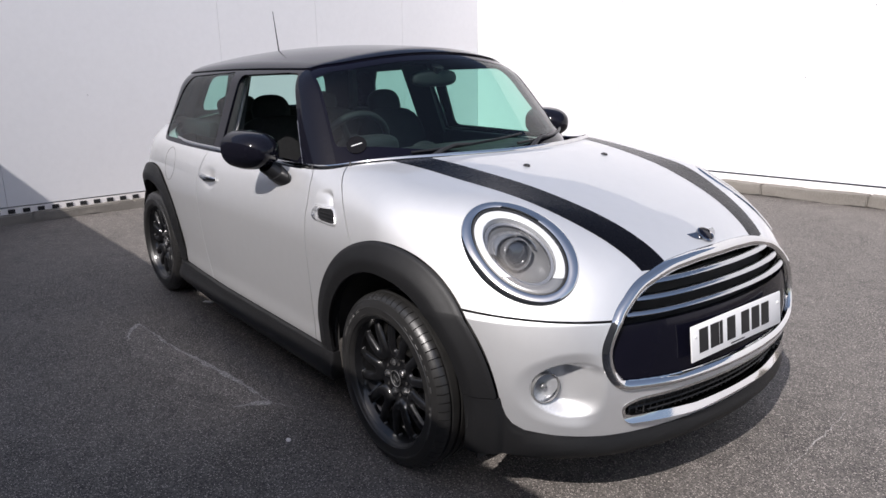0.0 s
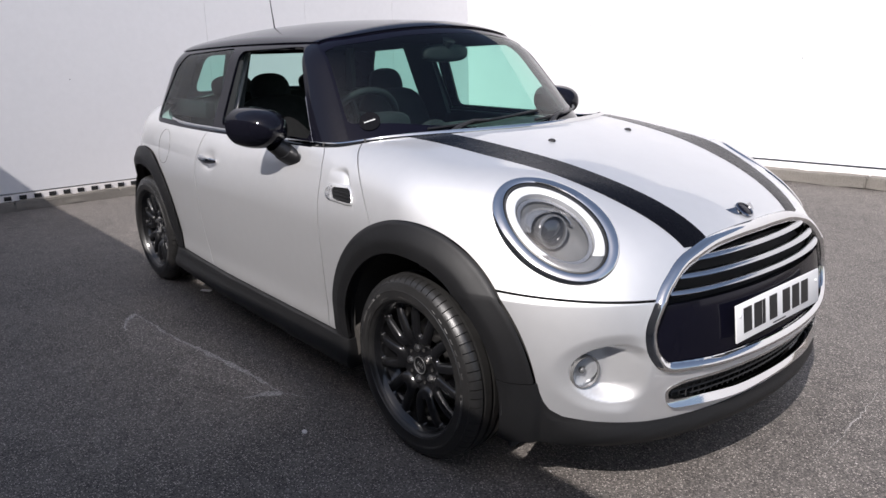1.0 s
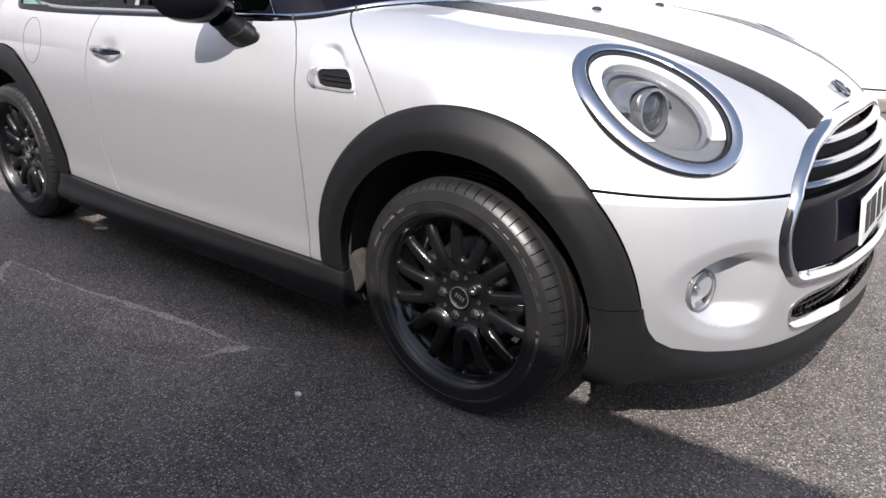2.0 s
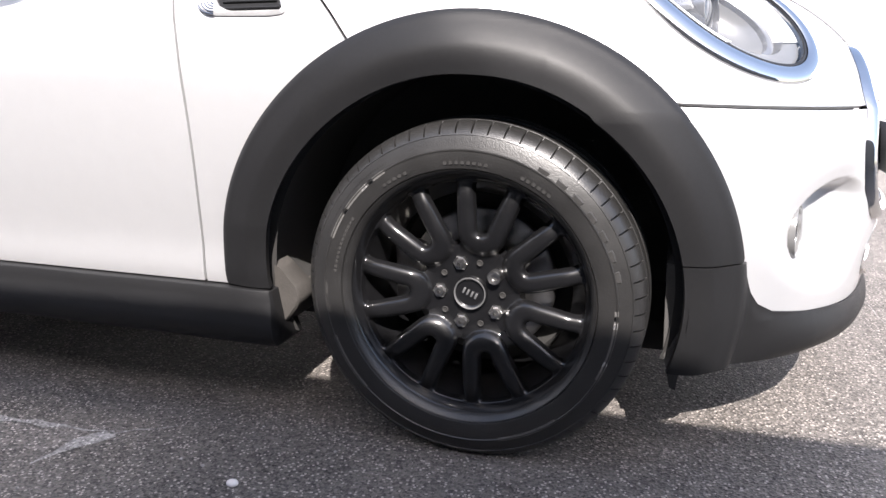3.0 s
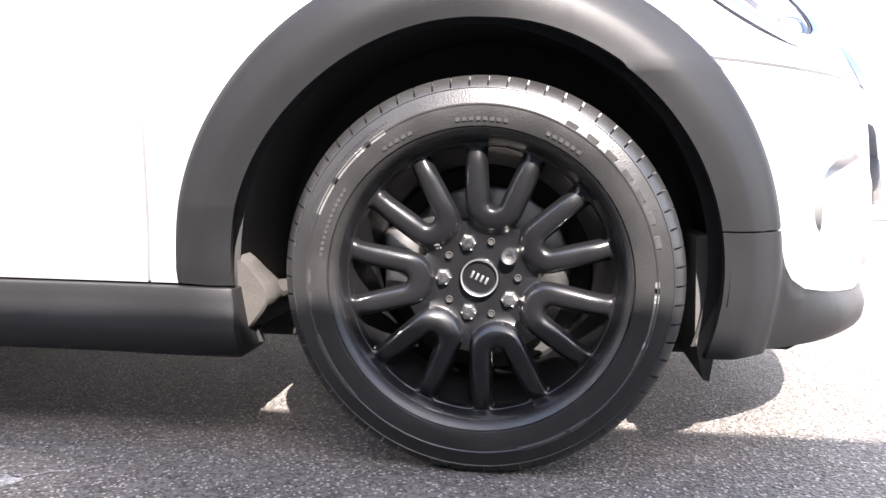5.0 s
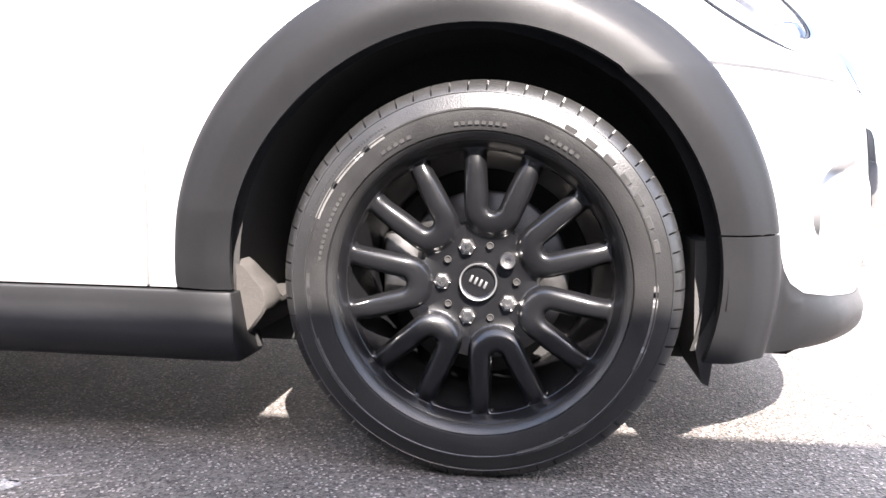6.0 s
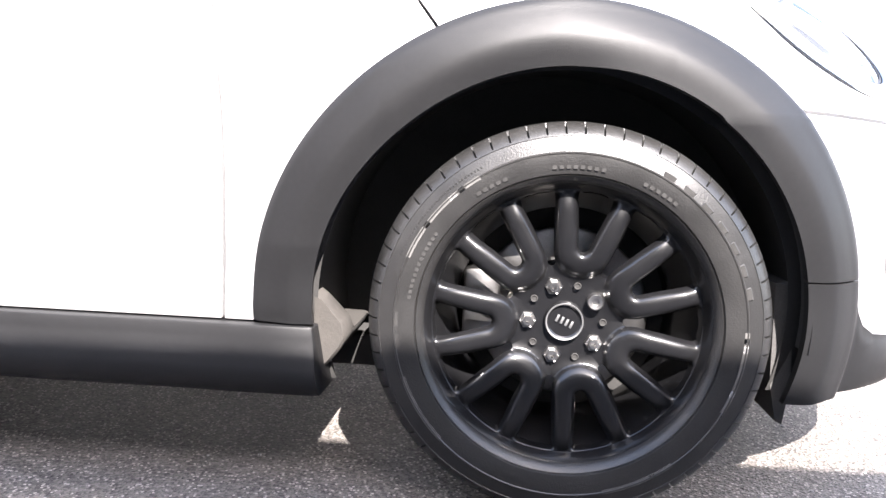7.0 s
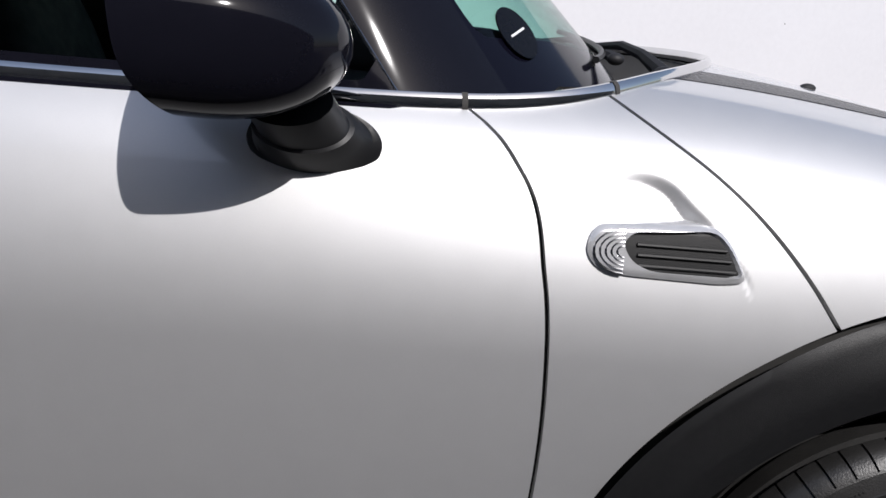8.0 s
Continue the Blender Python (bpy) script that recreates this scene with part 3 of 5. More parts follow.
for front in (True, False):
    for s in (-1, 1):
        f = flares.keep(lambda p: -s * p[:, 1]).keep(lambda p: (-1.2 - p[:, 0]) * (1 if front else -1))
        f = f.moved(lambda p: flare_off(arch_r(p)) * (1 - 0.5 * np.clip((0.40 - p[:, 2]) / 0.12, 0, 1) * (np.abs(p[:, 0] + 1.25) < 1.0))).renormal()
        f.build("arch_flare", TRIM, car, "black plastic wheel arch flare", 0.012)
ease = lambda t: t * t * (3 - 2 * t)
for name, lo, hi, label in (("front_lip", 0.1, 2.0, "black plastic lower bumper lip"), ("rear_lip", -4, -2.6, "black plastic lower bumper lip")):
    f = band.keep(lambda p: np.maximum(lo - p[:, 0], p[:, 0] - hi))
    ahead = lambda p: np.clip((np.abs(p[:, 0] + 1.26) - 1.70) * 8, 0, 1)
    f.moved(lambda p: np.maximum(flare_off(np.minimum(arch_r(p), 0.472)), 0.003) + ahead(p) * (0.018 * ease(np.clip((zl(p[:, 0]) - p[:, 2]) / 0.035, 0, 1)) - 0.014 * np.clip((0.208 - p[:, 2]) / 0.022, 0, 1) ** 2)).renormal().build(name, TRIM, car, label, 0.012)
for s in (-1, 1):
    f = band.keep(lambda p: np.maximum(-2.6 - p[:, 0], p[:, 0] - 0.1)).keep(lambda p: -s * p[:, 1])
    top = f.v[f.v[:, 2] > 0.255]
    top = top[np.argsort(top[:, 0])]
    prof = [(-0.03, 0.2672), (0.016, 0.2690), (0.0195, 0.2676), (0.0212, 0.264), (0.0222, 0.250), (0.0245, 0.236), (0.0300, 0.220), (0.0358, 0.205), (0.0385, 0.194), (0.0378, 0.182), (0.0340, 0.170), (0.0265, 0.161), (0.012, 0.156), (-0.06, 0.155)]
    ends = [(0.0, 0.011), (0.002, 0.006), (0.006, 0.002), (0.013, 0.0)]
    x0, x1 = ARCH_X - BASE + 0.390, -0.388
    steps = [(x0 + d, i) for d, i in ends] + [(x0 + (x1 - x0) * k / 24, 0.0) for k in range(1, 24)] + [(x1 - d, i) for d, i in ends[::-1]]
    rows = []
    for x, inset in steps:
        y = np.interp(x, top[:, 0], np.abs(top[:, 1]))
        low = 0.018 * (x - 0.5 * (x0 + x1)) / (x1 - x0)
        rows.append([Vector((x + 2 * low * (0.269 - z) / 0.12, s * (y + o - inset), min(max(z, 0.155 + inset), 0.269 - 0.3 * inset))) for o, z in prof])
    bm = stack(bmesh.new(), rows)
    bmesh.ops.holes_fill(bm, edges=[e for e in bm.edges if e.is_boundary], sides=0)
    bmesh.ops.recalc_face_normals(bm, faces=bm.faces[:])
    part("sill_cover", bm, TRIM, car, "black plastic sill cover")

# white panels
GAP = 0.0028
seam_bonnet = sx([(0.60, -0.12), (0.70, -0.188), (0.734, -0.214), (0.769, -0.241), (0.874, -0.351), (0.942, -0.458), (1.02, -0.58)])
seam_door = sx([(0.2, -0.54), (0.27, -0.537), (0.40, -0.531), (0.53, -0.528), (0.642, -0.533), (0.757, -0.547), (0.865, -0.580), (0.91, -0.621), (0.935, -0.663), (0.98, -0.76)])
seam_back = sx([(0.2, -1.57), (0.27, -1.60), (0.33, -1.625), (0.6, -1.672), (0.8, -1.685), (0.90, -1.66), (0.98, -1.62)])
seam_bumper = lambda p: p[:, 2] - (0.622 - 0.05 * (p[:, 0] - 0.32))


def split(sheet, seam, gap=GAP):
    a, b = sheet.cut(lambda p: seam(p) + gap)[0], sheet.cut(lambda p: seam(p) - gap)[1]
    return a, b


rest, nose = split(white, seam_bonnet, 0.0034)
low_nose, bonnet = split(nose, seam_bumper, 0.0032)
low_nose.build("front_bumper", PAINT, car, "silver white front bumper")
bonnet_ob = bonnet.build("bonnet", PAINT, car, "silver white clamshell bonnet")
stripe_out = curve([(-0.5, 0.57), (-0.21, 0.532), (0.0, 0.507), (0.194, 0.473), (0.42, 0.405), (0.63, 0.336), (0.8, 0.28)])
stripe_in = curve([(-0.5, 0.462), (-0.165, 0.414), (0.0, 0.388), (0.218, 0.343), (0.42, 0.295), (0.64, 0.240), (0.8, 0.20)])
for s in (-1, 1):
    st = bonnet.keep(lambda p: np.maximum(s * p[:, 1] - stripe_out(p[:, 0]), stripe_in(p[:, 0]) - s * p[:, 1])).keep(lambda p: 0.72 - p[:, 2])
    st.moved(0.0009).build("bonnet_stripe", STRIPE, bonnet_ob, "black bonnet stripe", 0.001)
rest, wings = split(rest, seam_door)
rest, doors = split(rest, seam_back)
tail, quarters = split(rest, lambda p: p[:, 0] + 2.70 - 0.35 * np.maximum(np.abs(p[:, 1]) - 0.5, 0))
door_obs, quarter_obs = {}, {}
for s in (-1, 1):
    cut_side = lambda p: -s * p[:, 1]
    wings.keep(cut_side).build("side_wing", PAINT, car, "silver white wing panel")
    door_obs[s] = doors.keep(cut_side).build("door", PAINT, car, "silver white door with the window down" if s < 0 else "silver white door")
    quarter_obs[s] = quarters.keep(cut_side).build("rear_quarter", PAINT, car, "silver white rear quarter panel")
tail_low, tail_high = split(tail, lambda p: p[:, 2] - 0.56)
tail_low.build("rear_bumper", PAINT, car, "silver white rear bumper")
tail_high.build("tailgate", PAINT, car, "silver white tailgate")

# chrome belt round the windows and the scuttle
top_at = lambda x, y: solve(np.array([[x, y, 0.6]]), np.array([[0, 0, 1.0]]), body, 1.0)[0][2]
belt = even(np.array([(x, y, top_at(x, y) + 0.001) for x, y in belt_plan]), 0.02, 8)
part("belt_trim", tube(bmesh.new(), belt, 0.0125, 10, True, 0.62), CHROME, car, "chrome belt trim")

# glasshouse
house = wrap(cabin, [-2.15 + 0.0171 * i for i in range(67)], 1.05, np.linspace(-20, 90, 72), 76).cut(lambda p: 0.90 - p[:, 2])[0]
WIN_F = roundloop([(-0.736, 0.945), (-0.985, 1.285), (-1.515, 1.268), (-1.530, 0.945)], 0.035)
WIN_R = roundloop([(-1.615, 0.930), (-1.600, 1.282), (-2.17, 1.255), (-2.25, 1.18), (-2.36, 0.955), (-2.34, 0.930)], 0.022)
on_side = lambda p: np.abs(slope(p, cabin)[:, 1]) > 0.6
win_f = lambda p: np.where(on_side(p), inside(WIN_F, p[:, 0], p[:, 2]), 1.0)
win_r = lambda p: np.where(on_side(p), inside(WIN_R, p[:, 0], p[:, 2]), 1.0)
screen_loop = roundloop(mirrored([(0.08, 1.351), (0.25, 1.342), (0.52, 1.306), (0.565, 1.284), (0.648, 0.94), (0.662, 0.86)]), 0.03)
in_screen = lambda p: np.where(p[:, 0] > -1.0, inside(screen_loop, p[:, 1], p[:, 2]), 1.0)
rear_loop = roundloop([(0.44, 1.04), (0.38, 1.25), (-0.38, 1.25), (-0.44, 1.04)], 0.06)
in_rear = lambda p: np.where(p[:, 0] < -2.2, inside(rear_loop, p[:, 1], p[:, 2]), 1.0)
gf, house = house.cut(win_f)
gr, house = house.cut(win_r)
gs, house = house.cut(in_screen)
gb, house = house.cut(in_rear)
roof_line = lambda p: (1.294 + 0.012 * (p[:, 0] + 1.4) - 0.02 * (p[:, 0] + 1.4) ** 2) - p[:, 2]
roof, posts = house.cut(lambda p: np.where((np.abs(p[:, 1]) < 0.50) & (p[:, 0] > -0.95), 1.355 - p[:, 2] - 0.2 * p[:, 1] ** 2, roof_line(p)))
roof.moved(0.006).build("roof", BLACK, car, "black gloss roof", 0.03)
for s in (-1, 1):
    posts.keep(lambda p: -s * p[:, 1]).build("window_frame", PILLAR, car, "black gloss window frame and pillars", 0.012)
frit, gs = gs.cut(lambda p: np.minimum(p[:, 2] - 1.004 + 0.10 * np.clip(0.50 - np.abs(p[:, 1]), 0, 0.35), -np.where(p[:, 2] > 1.27, 0.022, 0.008) - in_screen(p)))
screen_edge = frit.moved(-0.002).build("screen_edge", BLACK, car, "black band round the edge of the windscreen", 0.004)
gs.moved(-0.003).build("windscreen", GLASS, car, "clear greenish windscreen", 0.004).visible_shadow = False
gb.moved(-0.003).build("rear_window", GLASS, car, "greenish rear window glass", 0.004).visible_shadow = False
for s in (-1, 1):
    gr.keep(lambda p: -s * p[:, 1]).moved(-0.004).build("side_window", GLASS, car, "fixed rear side window glass", 0.004).visible_shadow = False
gf.keep(lambda p: -p[:, 1]).moved(-0.006).build("side_window", GLASS, car, "closed side window glass", 0.004).visible_shadow = False

for x0 in (-0.652, -0.455):
    for s in (-1, 1):
        k = min(range(len(belt)), key=lambda i: abs(belt[i][0] - x0) + (9 if belt[i][1] * s < 0 else 0))
        a, b = Vector(belt[k]), Vector(belt[(k + 1) % len(belt)])
        d = (b - a).normalized() * 0.0035
        part("belt_gap", tube(bmesh.new(), [a - d, a + d], 0.0134, 10, False, 0.66), LINER, car, "black gap in the belt trim")


# -- wheels --


def build_tyre(parent):
    """Tyre with a blocky tread: cross cuts on the shoulders and grooves round it."""
    side = [(0.211, 0.070), (0.2135, 0.081), (0.219, 0.089), (0.2245, 0.0932), (0.2255, 0.0912), (0.2275, 0.0952), (0.242, 0.0990), (0.2575, 0.0985), (0.2585, 0.0995), (0.2605, 0.0995), (0.2615, 0.0975), (0.276, 0.0930), (0.2840, 0.0898), (0.2850, 0.0905), (0.2875, 0.0890)]
    tread = [(0.2915, 0.0862), (0.2970, 0.0812), (0.3025, 0.0745), (0.3062, 0.0660), (0.3080, 0.0560), (0.3005, 0.054), (0.3005, 0.047), (0.3080, 0.045), (0.3100, 0.022), (0.3025, 0.020), (0.3025, 0.012), (0.3105, 0.010)]
    slim = lambda r: r if r < 0.21 else 0.21 + (r - 0.21) * 0.935
    side, tread = [(slim(r), h) for r, h in side], [(slim(r), h) for r, h in tread]
    prof = [(r, h, 0) for r, h in side] + [(r, h, 1) for r, h in tread]
    prof += [(r, -h, c) for r, h, c in prof[::-1]]
    bm, rings = bmesh.new(), []
    cuts = 66
    marks = []
    for i in range(cuts):
        a = 2 * math.pi * i / cuts
        w = 2 * math.pi / cuts
        marks += [(a, 0), (a + 0.012 * w, 1), (a + 0.095 * w, 1), (a + 0.107 * w, 0), (a + 0.36 * w, 0), (a + 0.68 * w, 0)]
    for r, h, c in prof:
        rings.append([bm.verts.new(((r - (0.007 if c and k and abs(h) > 0.05 else 0)) * math.cos(a), (r - (0.007 if c and k and abs(h) > 0.05 else 0)) * math.sin(a), h - (math.copysign(0.004, h) if c and k and abs(h) > 0.05 else 0))) for a, k in marks])
    n = len(marks)
    for a, b in zip(rings, rings[1:]):
        for i in range(n):
            j = (i + 1) % n
            bm.faces.new((a[i], a[j], b[j], b[i]))
    bmesh.ops.recalc_face_normals(bm, faces=bm.faces[:])
    return part("tyre", bm, RUBBER, parent, "black rubber road tyre")


def arc_block(bm, a0, a1, r0, r1, h0, h1, steps=6):
    """A raised block along an arc of the tyre's flank, angles in degrees."""
    for i in range(steps):
        a, b = radians(a0 + (a1 - a0) * i / steps), radians(a0 + (a1 - a0) * (i + 1) / steps)
        v = [bm.verts.new((r * math.cos(t), r * math.sin(t), h)) for h in (h0, h1) for t in (a, b) for r in (r0, r1)]
        for q in ((4, 5, 7, 6), (0, 1, 5, 4), (2, 3, 7, 6), (0, 2, 6, 4), (1, 3, 7, 5)):
            bm.faces.new([v[k] for k in q])
    bmesh.ops.remove_doubles(bm, verts=bm.verts[:], dist=1e-5)
    bmesh.ops.recalc_face_normals(bm, faces=bm.faces[:])


def flank_marks(tyre):
    """Raised bands and plain letter-sized blocks."""
    for k in range(7):
        a = 62 - 7.6 * k
        bm = bmesh.new()
        arc_block(bm, a - 4.2, a, 0.2495, 0.2660, 0.092, 0.0977, 3)
        bmesh.ops.bevel(bm, geom=[e for e in bm.edges if len(e.link_faces) == 2], offset=0.0012, segments=1, affect="EDGES")
        part("raised_mark", bm, MARK, tyre, "plain grey moulded block" if k == 0 else "", smooth=False)
    for a0, a1, r0, r1 in ((122, 158, 0.252, 0.2585), (-26, 2, 0.252, 0.2585), (200, 225, 0.252, 0.2585), (285, 310, 0.252, 0.2585)):
        bm = bmesh.new()
        arc_block(bm, a0, a1, r0, r1, 0.094, 0.0992, 20)
        part("raised_band", bm, BAND_RUBBER, tyre)
    for a0, n, step, r in ((172, 13, 2.1, 0.2335), (126, 5, 2.6, 0.2335), (98, 8, 2.4, 0.2335), (66, 6, 2.4, 0.2335), (190, 2, 8, 0.250)):
        for k in range(n):
            bm = bmesh.new()
            a = a0 - step * k
            arc_block(bm, a - step * 0.62, a, r, r + 0.0065, 0.094, 0.0987, 1)
            part("small_mark", bm, LETTER, tyre, smooth=False)
    bm = bmesh.new()
    for k in range(34):
        a = 120 + k * 1.15
        arc_block(bm, a, a + 0.45, 0.262, 0.2675, 0.090, 0.0955, 1)
    part("ribbing", bm, RUBBER, tyre, smooth=False, kind="stuff")


def spoke_sheet():
    """Fourteen fat round spokes that join two by two in a U near the hub."""
    nr, na = 74, 14 * 40
    pitch, first = 2 * math.pi / 14, radians(92)
    rs = np.linspace(0.024, 0.2065, nr)
    R, A = np.repeat(rs, na), np.tile(np.arange(na) * (2 * math.pi / na), nr)
    bend = 0.119
    crest = curve([(0.0, 0.058), (0.08, 0.058), (0.095, 0.062), (0.12, 0.0665), (0.15, 0.068), (0.180, 0.067), (0.198, 0.063), (0.207, 0.062)])
    ease = lambda t: np.clip(t, 0, 1) ** 2 * (3 - 2 * np.clip(t, 0, 1))

    def off_tube(r, a):
        """Distance from the middle line of the nearest U, and the U's half width there."""
        f = (a - first + pitch / 2 + pitch) % (2 * pitch) - pitch
        x, y = r * np.cos(f), np.abs(r * np.sin(f))
        c, k = math.cos(pitch / 2), math.sin(pitch / 2)
        along, leg = x * c + y * k, np.abs(-x * k + y * c)
        arc = np.abs(np.hypot(x - bend, y) - bend * k)
        return np.where(along > bend * c, leg, arc), 0.0186 - 0.0012 * ease((r - 0.14) / 0.05) + 0.003 * ease((0.118 - r) / 0.03)

    d, w = off_tube(R, A)
    q = np.clip(d / w, 0, 0.985)
    tube_h = crest(R) - 0.020 * (1 - np.sqrt(1 - q ** 2.5)) - 0.9 * np.maximum(d - w, 0)
    plate = 0.0415 - 0.10 * np.maximum(R - 0.085, 0)
    h = smax(tube_h, plate, 0.018)
    ringed = ease((R - 0.1965) / 0.006)
    h = h * (1 - ringed) + 0.061 * ringed
    P = np.stack([R * np.cos(A), R * np.sin(A), h], -1)
    F = []
    for i in range(nr - 1):
        for j in range(na):
            k = (j + 1) % na
            F.append((i * na + j, i * na + k, (i + 1) * na + k, (i + 1) * na + j))
    sh = Sheet(P, np.tile((0, 0, 1.0), (len(P), 1)), F).renormal()
    sh.n[:] = np.where(sh.n[:, 2:3] < 0, -sh.n, sh.n)

    def gap(p):
        r, a = np.hypot(p[:, 0], p[:, 1]), np.arctan2(p[:, 1], p[:, 0])
        d, w = off_tube(r, a)
        return smax(smax(w - 0.0004 - d, 0.088 - r, 0.008), r - 0.1985, 0.006)
    return sh.drop(gap)


def build_wheel():
    """Lies flat, its outer face upwards; the spokes carry the other parts."""
    sp = spoke_sheet()
    wheel = sp.build("wheel", RIM, car, "black multi-spoke alloy wheel with road tyre", 0.026)
    flank_marks(build_tyre(wheel))
    bm = bmesh.new()
    lathe(bm, [(0.2030, 0.060), (0.2060, 0.066), (0.2095, 0.074), (0.2150, 0.082), (0.2172, 0.080), (0.2165, 0.073), (0.2105, 0.067), (0.2060, 0.058), (0.2030, 0.052), (0.174, 0.006), (0.171, -0.004), (0.170, -0.07), (0.210, -0.082)], 128)
    part("rim", bm, RIM, wheel, "glossy black rim")
    bm = bmesh.new()
    lathe(bm, [(0.0, 0.0465), (0.024, 0.0465), (0.0275, 0.0495), (0.029, 0.0505), (0.031, 0.046), (0.031, 0.03)], 48)
    cap = part("hub_cap", bm, RIM, wheel, "black hub cap with a chrome ring")
    bm = bmesh.new()
    lathe(bm, [(0.0262, 0.048), (0.0268, 0.0515), (0.0285, 0.052), (0.0295, 0.049)], 48)
    part("ring", bm, BRIGHT, cap, "chrome ring")
    bm = bmesh.new()
    for k, w in enumerate((0.0045, 0.0045, 0.0045, 0.0045)):
        x = -0.0135 + 0.0078 * k
        box(bm, (x, -0.0055, 0.0475), (x + w * 0.8, 0.0055, 0.0492), 0.0005, Matrix.Rotation(radians(-24), 4, "Z"))
    part("emblem", bm, BRIGHT, cap, "plain silver emblem")
    for k in range(5):
        a = radians(37 + 72 * k)
        at = Matrix.Translation((0.056 * math.cos(a), 0.056 * math.sin(a), 0))
        bm = bmesh.new()
        if k == 0:
            lathe(bm, [(0.0, 0.052), (0.005, 0.052), (0.0055, 0.056), (0.011, 0.057), (0.0125, 0.055), (0.0125, 0.03)], 24, at)
            part("bolt", bm, STEEL, wheel, "plain steel locking bolt")
        else:
            lathe(bm, [(0.0, 0.047), (0.0035, 0.047), (0.004, 0.0535), (0.0078, 0.0535), (0.0085, 0.0515), (0.0085, 0.046), (0.0125, 0.0475), (0.0135, 0.046), (0.0135, 0.03)], 6, at)
            part("bolt", bm, STEEL, wheel, smooth=False)
        b = radians(37 + 36 + 72 * k)
        bm = bmesh.new()
        lathe(bm, [(0.0, 0.0462), (0.0035, 0.0462), (0.0042, 0.0475), (0.005, 0.0478), (0.006, 0.0465)], 12, Matrix.Translation((0.058 * math.cos(b), 0.058 * math.sin(b), 0)))
        part("stud_hole", bm, DARK, wheel)
    bm = bmesh.new()
    lathe(bm, [(0.0, 0.0), (0.07, 0.0), (0.075, -0.02), (0.078, -0.028), (0.132, -0.028), (0.138, -0.032), (0.138, -0.05), (0.0, -0.05)], 64)
    part("brake_disc", bm, STEEL, wheel, "worn steel brake disc")
    bm = bmesh.new()
    box(bm, (-0.16, -0.05, -0.05), (-0.10, 0.07, 0.0), 0.012)
    part("brake_caliper", bm, STEEL, wheel, "grey brake caliper")
    bm = bmesh.new()
    lathe(bm, [(0.0, -0.065), (0.172, -0.065), (0.175, -0.06)], 48)
    part("backing_plate", bm, DARK, wheel)
    return wheel


wheel = build_wheel()
stand = Matrix(((1, 0, 0, 0), (0, 0, -1, 0), (0, 1, 0, 0), (0, 0, 0, 1)))
turned = Matrix.Rotation(math.pi, 4, "Z")
wheel.matrix_basis = Matrix.Translation((0, -0.755, 0.2945)) @ stand
copy_thing(wheel, Matrix.Translation((-BASE - 0.01, -0.705, 0.2945)) @ stand @ Matrix.Rotation(0.7, 4, "Z"))
copy_thing(wheel, Matrix.Translation((0, 0.755, 0.2945)) @ turned @ stand)
copy_thing(wheel, Matrix.Translation((-BASE - 0.01, 0.705, 0.2945)) @ turned @ stand)

# wheel wells
for x in (ARCH_X, ARCH_X - BASE):
    for s in (-1, 1):
        bm = bmesh.new()
        n = 40
        rows = []
        for h in (0.80 if x > -1 else 0.755, 0.52):
            rows.append([bm.verts.new((x + 0.385 * math.cos(a), s * h, max(0.17, ARCH_Z + 0.385 * math.sin(a)))) for a in (radians(-6 + 198 * i / n) for i in range(n + 1))])
        for i in range(n):
            bm.faces.new((rows[0][i], rows[0][i + 1], rows[1][i + 1], rows[1][i]))
        bm.faces.new(rows[1])
        part("arch_liner", bm, LINER, car, "black felt wheel arch liner")
part("floor_pan", box(bmesh.new(), (-2.85, -0.58, 0.135), (0.40, 0.58, 0.20), 0.01), DARK, car, "dark underside")
part("floor_pan", box(bmesh.new(), (-2.16, -0.70, 0.124), (-0.50, 0.70, 0.205), 0.01), DARK, car, "dark underside")
part("floor_pan", box(bmesh.new(), (0.385, -0.50, 0.20), (0.60, 0.50, 0.23), 0.005), DARK, car, "dark underside")


# ---- lamps, grille and small parts of the car ----
def at_body(x=None, y=None, z=None, g=body):
    """A point on the skin, met along the axis that is left out, from inside."""
    if x is None:
        o, d = (-0.2, y, z), (1, 0, 0)
    elif y is None:
        o, d = (x, 0, z), (0, -1, 0)
    else:
        o, d = (x, y, 0.6 if g is body else 1.0), (0, 0, 1)
    p = solve(np.array([o], float), np.array([d], float), g, 2.0)
    return Vector(p[0]), Vector(slope(p, g, 0.01)[0])


def oval(c, u, w, n, a, b, depth, steps=72):
    return [c + u * (a * math.cos(t)) + w * (b * math.sin(t)) + n * depth for t in (2 * math.pi * i / steps for i in range(steps))]


